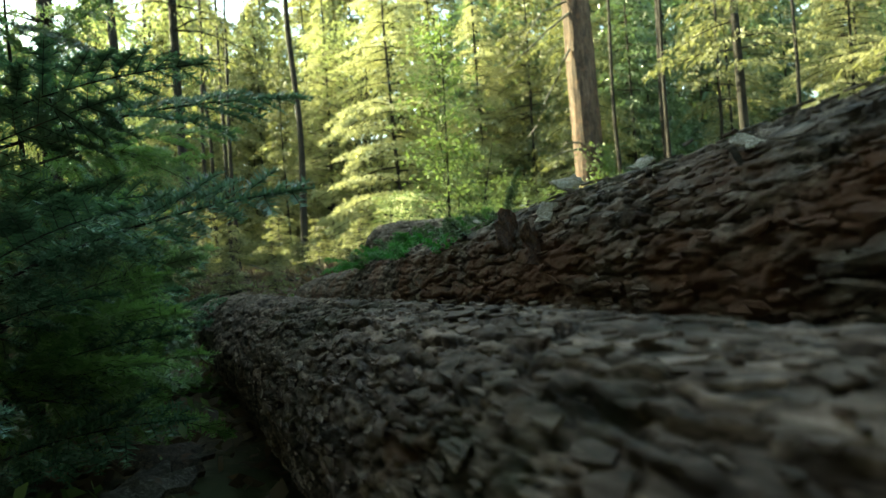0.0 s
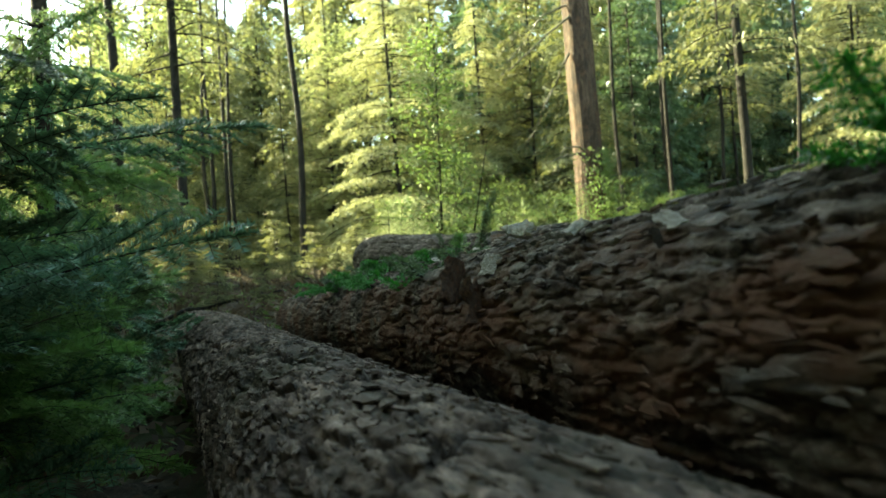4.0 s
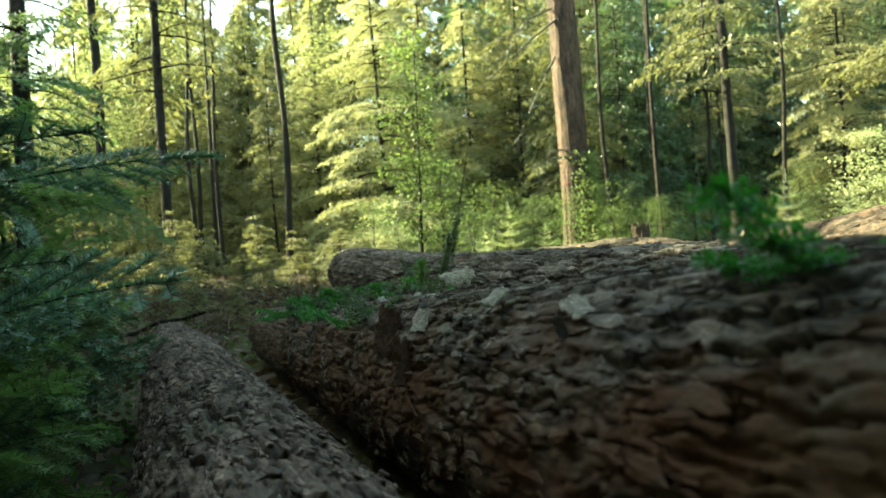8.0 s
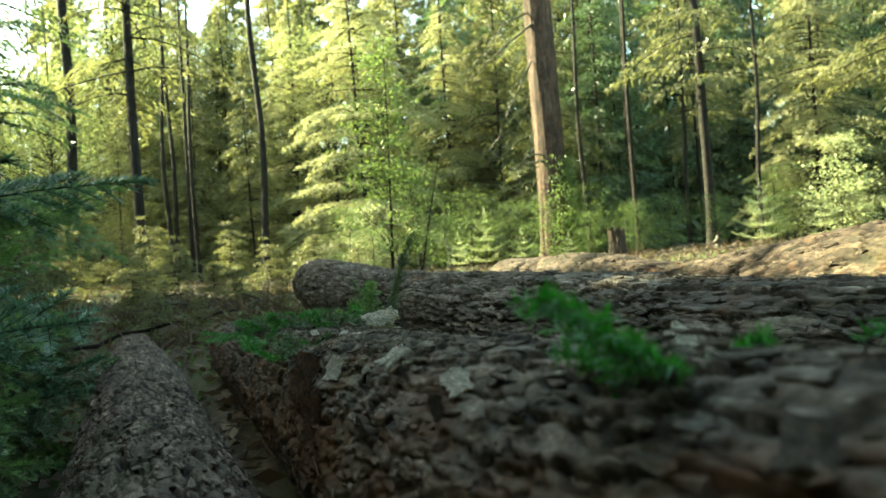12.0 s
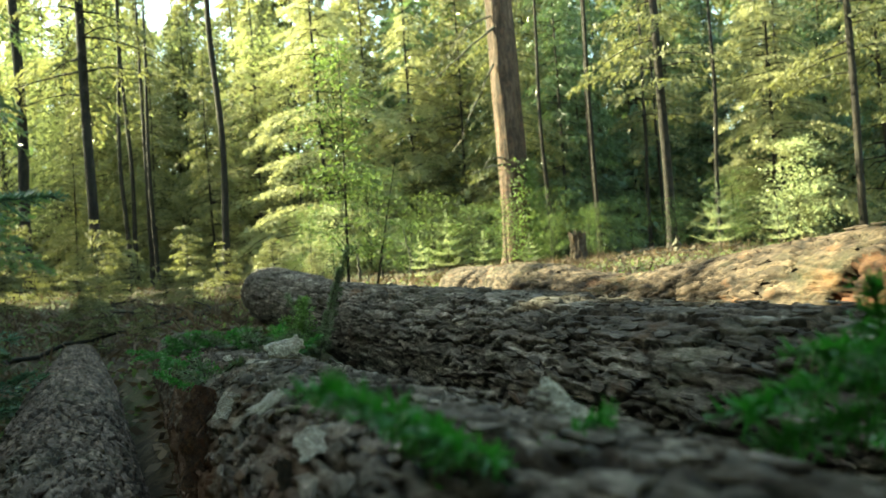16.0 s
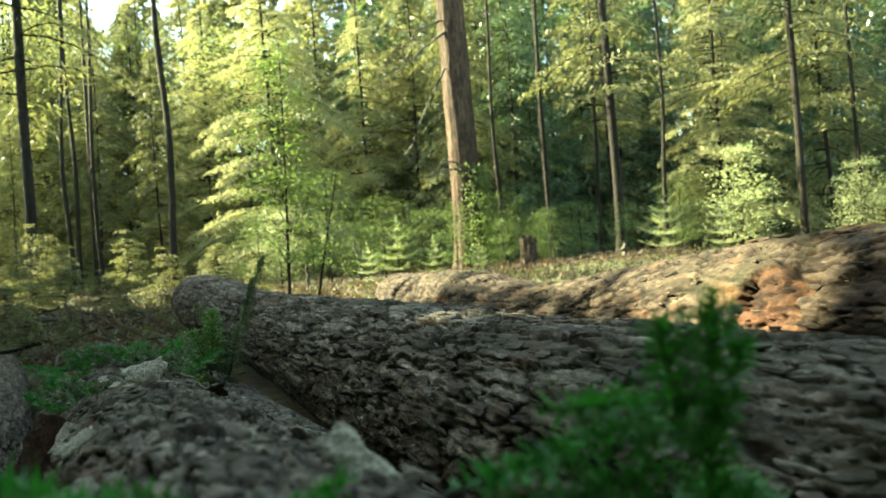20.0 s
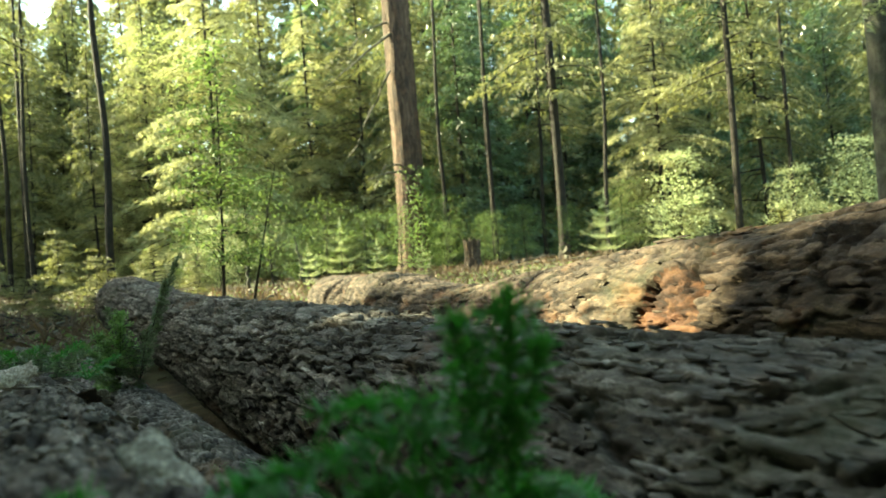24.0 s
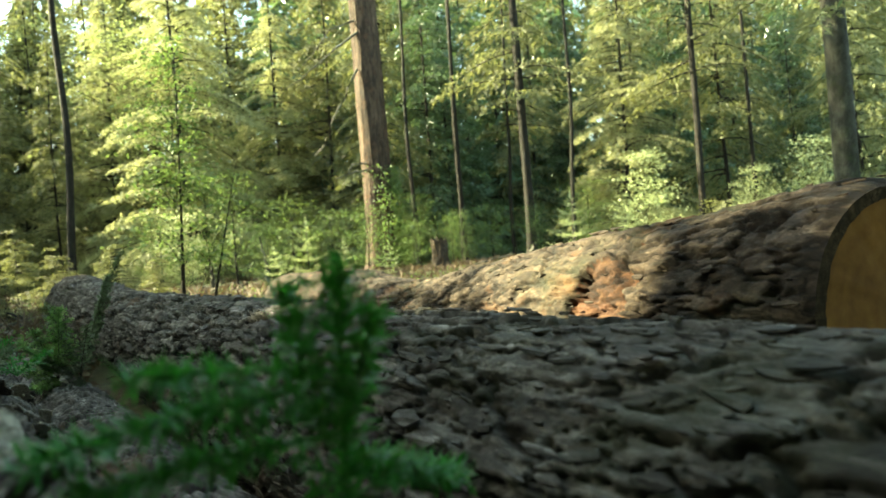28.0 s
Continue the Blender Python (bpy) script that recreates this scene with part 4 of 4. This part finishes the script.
sprig(np.array((0.30, 2.95, 1.09)), ((0.25, 3.02, 1.20), (0.40, 2.9, 1.16), (0.15, 3.1, 1.15)), 730, "small dark green sprig on a rotten log", 0.018)
sprig(np.array((-0.12, 3.1, 1.06)), ((-0.05, 3.05, 1.14), (-0.22, 3.25, 1.10), (-0.12, 2.9, 1.12)), 735, "small dark green sprig on a rotten log", 0.018)
sprig(np.array((-0.36, 3.8, 1.06)), ((-0.5, 3.7, 1.10), (-0.3, 4.0, 1.14), (-0.42, 4.1, 1.06), (-0.55, 4.0, 1.04)), 740, "small dark green sprig on a rotten log", 0.018)
sprig(np.array((0.33, 3.70, 0.98)), ((0.45, 3.78, 1.40), (0.50, 3.82, 1.50), (0.26, 3.6, 1.26), (0.18, 3.68, 1.14), (0.28, 3.52, 1.06), (0.34, 3.5, 0.97), (0.20, 3.78, 1.30), (0.40, 3.55, 1.20)), 750, "dark green fir twig growing between two logs", 0.02, [NEEDLE_DARK, BARK_DARK], 0.002, 0.1)
sprig(np.array((0.27, 3.62, 1.0)), ((0.14, 3.6, 1.16), (0.22, 3.5, 1.2), (0.3, 3.55, 1.28), (0.10, 3.7, 1.05), (0.2, 3.45, 0.98)), 880, "green fir twig growing between two logs", 0.028, [NEEDLE_LIT_TINT, BARK_DARK], 0.003)
for k in range(13):
    y = 2.35 + 1.7 * ((k * 0.618) % 1)
    dx = -0.19 + 0.30 * ((k * 0.382 + 0.1) % 1)
    x, z = 0.701 - 0.303 * (y - 1) + dx, 0.958 - 0.034 * (y - 1) + math.sqrt(0.25**2 - dx * dx)
    a = k * 2.4
    sprig(np.array((x, y, z - 0.01)), [(x + 0.10 * math.cos(a + q), y + 0.10 * math.sin(a + q), z + 0.05 + 0.03 * (q % 2)) for q in range(0, 6, 2)], 770 + 5 * k, "small dark green fir twig lying on a rotten log", 0.022, [(NEEDLE_DARK, NEEDLE_FRESH)[k % 2], BARK_DARK], 0.0025)
sprig(np.array((2.27, 2.1, 1.40)), ((2.22, 2.05, 1.45), (2.34, 2.15, 1.45)), 760, "tiny green seedling on the butt log", 0.014, [NEEDLE_MID, BARK_DARK])
sprig(np.array((2.16, 2.7, 1.30)), ((2.12, 2.66, 1.36), (2.2, 2.72, 1.37)), 765, "tiny green seedling on the butt log", 0.014, [NEEDLE_MID, BARK_DARK])


# ---- undergrowth and litter ----
def scatter(count, x0, x1, y0, y1, seed):
    r = np.random.default_rng(seed)
    x, y = r.uniform(x0, x1, count), r.uniform(y0, y1, count)
    return r, np.stack([x, y, ground_height(x, y)], 1)


def litter(name, label, category, boxes, mat, seed, length, width, upright, lift=0.0):
    """Loose blades, leaves or ferns over stretches of ground: (count, x0, x1, y0, y1) each."""
    pile = Pile()
    for k, (count, x0, x1, y0, y1) in enumerate(boxes):
        r, p = scatter(count, x0, x1, y0, y1, seed + k)
        d = unit(r.normal(0, 1, (count, 3)) * (1, 1, 0.25) + np.array((0, 0, upright)))
        ln = length * r.uniform(0.4, 1.3, (count, 1))
        x = unit(np.cross(d, r.normal(0, 1, (count, 3))))
        pile.quads(p + d * ln * 0.9 + (0, 0, lift) * r.random((count, 1)) ** 2, d * ln, x * ln * width)
    tagged(new(name, pile.mesh(name, [mat])), label, category, kind="stuff")


litter("dead_bracken", "dry brown bracken and dead grass on the forest floor", "bracken",
       [(2200, -0.5, 9.5, 8.5, 16.5), (4000, -4.5, 1.0, 6.8, 12.5), (2500, -9.0, 4.0, 12, 19), (2500, 3.0, 10.0, 16.5, 21.0), (2500, -14, 16, 18, 30)], DEAD, 801, 0.11, 0.10, 0.7, 0.12)
litter("leaf_litter", "fallen brown leaves and twigs on the forest floor", "leaf litter",
       [(5000, -5, 3.0, 6.5, 13), (3000, -8, 10, 12, 22), (2500, -3.5, 0.2, 1.0, 7.0)], DEAD, 811, 0.05, 0.5, 0.1)
litter("low_herbs", "low green herbs and moss plants on the forest floor", "undergrowth",
       [(2400, -0.5, 9.5, 8.5, 17.0), (1600, -5, 0.3, 6.4, 11), (1500, -9, 6, 11, 20), (1800, 4, 14, 14, 23), (900, -3.2, -0.9, 1.5, 6.5)], LEAF_GREEN, 821, 0.035, 0.42, 0.6, 0.1)


def stick(name, points, r0, label, bark=None, category="branch", group=""):
    """A fallen branch or pole along points."""
    q = np.linspace(0, 1, 12)
    pts = np.stack([np.interp(q, np.linspace(0, 1, len(points)), [p[k] for p in points]) for k in range(3)], 1)
    pts += np.random.default_rng(int(abs(points[0][0]) * 1000)).normal(0, r0 * 0.5, pts.shape)
    mid = Vector(pts[0])
    v, f = tube(pts - pts[0], np.linspace(r0, r0 * 0.45, 12), 7)
    ob = new(name, mesh_from(name, v, f, [bark or BARK_DARK]))
    ob.location = mid
    return tagged(ob, label, category, group)


def lying(x0, y0, x1, y1, h0, h1, r0, label, bark=None):
    a, b = float(ground_height(x0, y0)) + h0, float(ground_height(x1, y1)) + h1
    stick("fallen_branch", ((x0, y0, a), ((x0 + x1) / 2, (y0 + y1) / 2, (a + b) / 2 + 0.03), (x1, y1, b)), r0, label, bark, group="fallen branches on the forest floor")


lying(-3.6, 7.6, -1.2, 8.8, 0.03, 0.12, 0.03, "long dark fallen pole on the forest floor")
lying(-2.4, 9.6, -0.3, 9.0, 0.03, 0.2, 0.025, "dry fallen branch propped on the brush", BARK_SMOOTH)
lying(-1.3, 8.2, -0.2, 10.2, 0.05, 0.25, 0.02, "dry fallen branch propped on the brush", BARK_SMOOTH)
lying(6.5, 18.5, 9.6, 17.6, 0.05, 0.15, 0.035, "sunlit dry branch on the forest floor", BARK_SMOOTH)
lying(5.9, 17.5, 8.2, 18.9, 0.03, 0.25, 0.03, "sunlit dry branch on the forest floor", BARK_SMOOTH)
for k in range(26):
    x, y = -4.0 + 4.6 * ((k * 0.618) % 1), 7.3 + 5.2 * ((k * 0.381) % 1)
    a, ln = k * 2.4, 0.5 + 0.7 * ((k * 0.27) % 1)
    lying(x, y, x + ln * math.cos(a), y + ln * math.sin(a), 0.02, 0.08 + 0.25 * ((k * 0.73) % 1), 0.009 + 0.006 * (k % 3), "thin dead twig in the brush", (BARK_SMOOTH, BARK_DARK)[k % 2])

# broken stubs and a stump in the sun
stick("broken_stub", ((8.3, 18.3, 1.15), (8.31, 18.3, 1.5), (8.28, 18.32, 1.72)), 0.09, "short broken snag, sunlit pale wood", BARK_SMOOTH, "snag")
stick("broken_stub", ((1.55, 17.2, 1.1), (1.5, 17.2, 1.7), (1.42, 17.25, 2.35)), 0.035, "thin pale broken stem", BARK_SMOOTH, "snag")
stick("broken_stub", ((0.35, 18.0, 1.1), (0.35, 18.0, 1.6), (0.33, 18.0, 2.0)), 0.05, "thin pale broken stem", BARK_SMOOTH, "snag")


def stump(x, y, height, r0, seed, bark, label):
    """An old stump with roots, a ragged broken top and a hollow."""
    n, z = 28, np.concatenate([np.linspace(-0.1, 0.25, 5), np.linspace(0.4, 1.0, 6)]) * height
    ang = np.linspace(0, 2 * np.pi, n, endpoint=False)
    zz, aa = np.repeat(z, n), np.tile(ang, len(z))
    p = np.stack([np.cos(aa) * 2, np.sin(aa) * 2, zz * 3 + seed], 1)
    r = r0 * (0.8 + 0.7 * np.exp(-np.clip(zz, 0, 9) / (0.18 * height)) * (0.5 + vnoise(p * (1.5, 1.5, 0), seed)) + 0.35 * (fbm(p * 2, 3, seed) - 0.5))
    zz = zz + (zz > 0.9 * height) * 0.45 * height * (fbm(p * (2.5, 2.5, 0), 3, seed + 2) - 0.4)
    v = np.stack([np.cos(aa) * r, np.sin(aa) * r, zz], 1)
    inner = [v[-n:] * (k, k, 1) - (0, 0, d * height) for k, d in ((0.8, 0.04), (0.5, 0.18), (0.1, 0.22))]
    v = np.concatenate([v] + inner)
    ob = new("tree_stump", mesh_from("tree_stump", v, grid_faces(len(z) + 3, n, True), [bark], False))
    ob.location = (x, y, float(ground_height(x, y)))
    tagged(ob, label, "stump")


stump(6.13, 19.64, 0.75, 0.26, 3, BARK_WARM, "old splintered stump lit by the sun")

# young conifers in the clearing
CROWN_LOW = conifer_crown("crown", 2.2, 0.1, 1.0, 0.13, 173, NEEDLE_MID, 0.06, 0.15, 9)
CROWN_BUSH = leaf_crown("crown", 3.4, 0.2, 1.25, 172, NEEDLE_PALE_SUN, 0.055, 80, 40, 0.3)
TRUNK_YOUNG = trunk_mesh("trunk", 1.62, 0.022, 0.006, 9, BARK_SMOOTH, 6)


def seedling_branch(seed):
    """A flat upturned branch of a fir seedling, 0.4 m long, with short side shoots."""
    rng = np.random.default_rng(seed)
    pile = Pile()
    q = np.linspace(0, 1, 6)
    v, f = tube(np.stack([0.4 * q, 0 * q, 0.10 * q * q], 1), np.linspace(0.005, 0.002, 6), 5)
    pile.add(v, f, 1)
    for w in np.linspace(0.15, 1.0, 9):
        for sg in (-1, 0, 1):
            if sg == 0 and w < 0.95:
                continue
            ln = (0.035 + 0.13 * (1.05 - w)) * rng.uniform(0.8, 1.2)
            d = unit(np.array((0.75, 0.75 * sg, 0.12 + rng.normal(0, 0.08))))
            n = max(6, int(ln / 0.007))
            t = np.linspace(0, 1, n)[:, None]
            c = np.array((0.4 * w, 0, 0.10 * w * w)) + d * ln * t
            for side in (-1, 1):
                e = unit(d * 0.55 + np.cross(d, (0, 0, 1.0)) * side * 0.8 + rng.normal(0, 0.12, (n, 3)))
                pile.spikes(c + e * 0.012, e * 0.013, unit(np.cross(e, (0, 0, 1.0) + rng.normal(0, 0.3, (n, 3)))) * 0.0042)
    return pile.mesh("branch", [NEEDLE_PALE_SUN, BARK_SMOOTH])


SEEDLING_BRANCH = [seedling_branch(300 + k) for k in range(3)]


def fir_seedling(x, y, size, turn):
    """A young fir: a thin stem with well spaced whorls of flat branches and an upright leader."""
    thing = new("fir_seedling")
    thing.matrix_world = Matrix.Translation((x, y, float(ground_height(x, y)) - 0.03)) @ pose(0, 0, 0, 0, 0, turn) @ Matrix.Scale(size, 4)
    child("trunk", TRUNK_YOUNG, thing)
    for w, (z, reach, many) in enumerate(((0.30, 1.5, 6), (0.58, 1.45, 6), (0.86, 1.25, 5), (1.12, 0.95, 5), (1.33, 0.6, 5), (1.48, 0.35, 4))):
        for k in range(many):
            ob = child("branch", SEEDLING_BRANCH[(k + w) % 3], thing)
            ob.matrix_basis = pose(0, 0, z + 0.03 * (k % 2), 8 * (k % 3 - 1), -4 - 3 * w + 5 * (k % 2), 360 * k / many + 37 * w) @ Matrix.Scale(reach * (0.85 + 0.3 * ((k * 0.618 + w * 0.3) % 1)), 4)
    top = child("leader", SEEDLING_BRANCH[0], thing)
    top.matrix_basis = pose(0, 0, 1.5, 0, -82, 0) @ Matrix.Diagonal((0.75, 0.4, 0.4, 1))
    tagged(thing, "young fir seedling with green tips paled in colour for sunlight", "fir", "fir seedlings in the clearing")


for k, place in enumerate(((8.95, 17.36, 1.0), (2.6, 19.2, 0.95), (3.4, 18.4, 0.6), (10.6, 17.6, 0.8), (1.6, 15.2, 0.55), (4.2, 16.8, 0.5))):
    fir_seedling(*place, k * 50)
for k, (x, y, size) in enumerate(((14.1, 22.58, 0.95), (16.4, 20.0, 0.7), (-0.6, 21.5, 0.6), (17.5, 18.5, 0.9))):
    plant("bushy_fir", x, y, TRUNK_YOUNG, CROWN_BUSH, "bushy young fir with foliage paled in colour for sunlight", "fir", k * 50, size, "bushy young firs in the clearing")

for k, (x, y, size) in enumerate(((-4.6, 10.2, 0.6), (-3.7, 8.8, 0.4), (-5.8, 12.4, 0.7), (-2.3, 11.2, 0.35), (-7.2, 15.0, 0.9), (-4.4, 14.6, 0.6), (-1.5, 7.4, 0.22), (-2.2, 8.3, 0.3), (-3.2, 7.2, 0.3), (-2.9, 9.6, 0.35), (-0.9, 8.6, 0.22), (-4.3, 7.9, 0.42), (-1.6, 9.8, 0.3), (-6.0, 14.2, 0.75), (-3.4, 13.2, 0.55), (-2.0, 13.9, 0.5), (-5.0, 16.6, 0.8), (-3.2, 16.4, 0.7), (-1.4, 16.2, 0.6), (-6.9, 17.2, 0.9), (-0.3, 13.0, 0.4))):
    plant("dark_fir_seedling", x, y, TRUNK_YOUNG, CROWN_LOW, "low dark green fir seedling in the brush", "fir", k * 50, size, "low dark firs in the brush")

# broad-leaved shrubs
CROWN_SHRUB = [leaf_crown("crown", 3.2, 0.6, 1.15, 181 + k, LEAF_GREEN, 0.036, 100, 30, 0.3) for k in range(2)]
TRUNK_SHRUB = trunk_mesh("trunk", 2.6, 0.03, 0.01, 10, BARK_DARK, 6)
for k, (x, y, size) in enumerate(((0.9, 18.3, 0.85), (2.3, 19.6, 0.7), (-0.9, 20.0, 0.6), (6.0, 21.4, 0.7), (7.3, 22.5, 0.5), (12.4, 23.4, 0.8), (3.2, 19.0, 0.55), (4.3, 20.2, 0.6), (7.0, 20.5, 0.5), (8.1, 21.0, 0.55), (1.6, 17.6, 0.45), (9.2, 20.5, 0.5), (5.5, 20.0, 0.42), (-0.2, 17.0, 0.4), (10.2, 19.4, 0.4))):
    plant("green_shrub", x, y, TRUNK_SHRUB, CROWN_SHRUB[k % 2], "green broad-leaved shrub in the clearing", "shrub", k * 40, size, "shrubs in the clearing")
plant("beech_sapling", 0.30, 9.76, trunk_mesh("trunk", 3.4, 0.022, 0.006, 12, BARK_DARK, 7, 0.02, 0.04), leaf_crown("crown", 3.4, 0.7, 0.55, 191, LEAF_GREEN, 0.032, 60, 44, 0.4), "slim beech sapling with sparse green leaves", "sapling")
plant("beech_sapling", 0.62, 9.9, trunk_mesh("trunk", 1.9, 0.018, 0.005, 13, BARK_DARK, 7, 0.02, 0.25), leaf_crown("crown", 1.9, 0.5, 0.5, 192, LEAF_GREEN, 0.03, 34, 40, 0.4), "slim beech sapling with sparse green leaves", "sapling", 20)


# ---- bits on the logs ----
def chip(centre, size, turn, seed, mat, label):
    """A torn piece of bark or wood lying on a log."""
    bm = bmesh.new()
    bmesh.ops.create_grid(bm, x_segments=7, y_segments=5, size=0.5)
    for v in bm.verts:
        edge = max(abs(v.co.x), abs(v.co.y)) * 2
        jag = noise.noise(v.co * 4 + Vector((seed, 0, 0)))
        v.co.x *= 1 + 0.35 * jag * edge
        v.co.y *= 1 + 0.5 * noise.noise(v.co * 5 + Vector((0, seed, 0))) * edge
        v.co.z = 0.22 * v.co.x**2 - 0.3 * v.co.y**2 + 0.10 * noise.noise(v.co * 6 + Vector((0, 0, seed)))
    geo = bmesh.ops.extrude_face_region(bm, geom=bm.faces[:])
    for e in geo["geom"]:
        if isinstance(e, bmesh.types.BMVert):
            e.co.z -= 0.10
    bmesh.ops.recalc_face_normals(bm, faces=bm.faces[:])
    me = bpy.data.meshes.new("bark_chip")
    bm.to_mesh(me)
    bm.free()
    me.materials.append(mat)
    ob = new("bark_chip", me)
    ob.matrix_world = Matrix.Translation(centre) @ pose(0, 0, 0, *turn) @ Matrix.Diagonal((*size, 1))
    tagged(ob, label, "bark chip", "bark chips on the logs")


chip((0.385, 1.985, 1.215), (0.085, 0.05, 0.07), (35, -12, 25), 1, PALE_WOOD, "pale torn wood chip on a rotten log")
chip((0.42, 1.42, 1.18), (0.055, 0.03, 0.04), (10, -25, 40), 12, PALE_WOOD, "pale torn wood chip on a rotten log")
chip((0.21, 1.89, 1.09), (0.13, 0.06, 0.07), (50, -50, 75), 13, TORN, "orange-brown torn bark on a rotten log")
chip((0.25, 1.70, 1.04), (0.11, 0.06, 0.07), (40, -60, 95), 14, TORN, "orange-brown torn bark on a rotten log")
chip((0.80, 1.05, 1.20), (0.09, 0.045, 0.05), (20, 35, -40), 2, PALE_WOOD, "pale torn wood chip on a rotten log")
chip((0.47, 1.42, 1.16), (0.08, 0.05, 0.05), (-10, 20, 60), 3, PALE_WOOD, "grey bark chip on a rotten log")
chip((0.30, 2.15, 1.10), (0.08, 0.04, 0.05), (30, -45, 70), 4, BARK_WARM, "brown bark chip on a rotten log")
chip((0.62, 1.12, 1.19), (0.10, 0.06, 0.05), (15, -20, 10), 5, BARK_GREY, "grey bark chip on a rotten log")
chip((0.20, 2.5, 1.13), (0.07, 0.04, 0.05), (-15, -20, 100), 6, BARK_GREY, "grey bark chip on a rotten log")
chip((0.86, 0.62, 1.205), (0.06, 0.04, 0.03), (10, 15, 30), 7, BARK_GREY, "grey bark chip on a rotten log")
chip((-0.93, 2.5, 0.47), (0.30, 0.16, 0.2), (20, 10, 20), 8, BARK_WARM, "sunlit slab of bark on the ground beside a log")
chip((-0.85, 2.05, 0.45), (0.35, 0.2, 0.2), (5, -10, 70), 9, BARK_GREY, "grey slab of bark on the ground beside a log")
crng = np.random.default_rng(44)
for k in range(34):
    y = 0.35 + 2.2 * crng.random() ** 1.3
    a = radians(crng.uniform(-45, 60))
    x, z = 0.701 - 0.303 * (y - 1) + 0.262 * math.sin(a), 0.958 - 0.034 * (y - 1) + 0.262 * math.cos(a)
    big = crng.uniform(0.03, 0.065)
    if y < 0.75 and abs(x - 0.9) < 0.2:
        z -= 0.015
    chip((x, y, z), (big, big * crng.uniform(0.4, 0.7), big * 0.5), (crng.uniform(-20, 20), math.degrees(a) + crng.uniform(-15, 15), crng.uniform(40, 140)), 20 + k, (PALE_WOOD, BARK_GREY, PALE_WOOD, BARK_WARM)[k % 4],
         ("pale torn wood chip on a rotten log", "grey bark chip on a rotten log", "pale torn wood chip on a rotten log", "brown bark chip on a rotten log")[k % 4])
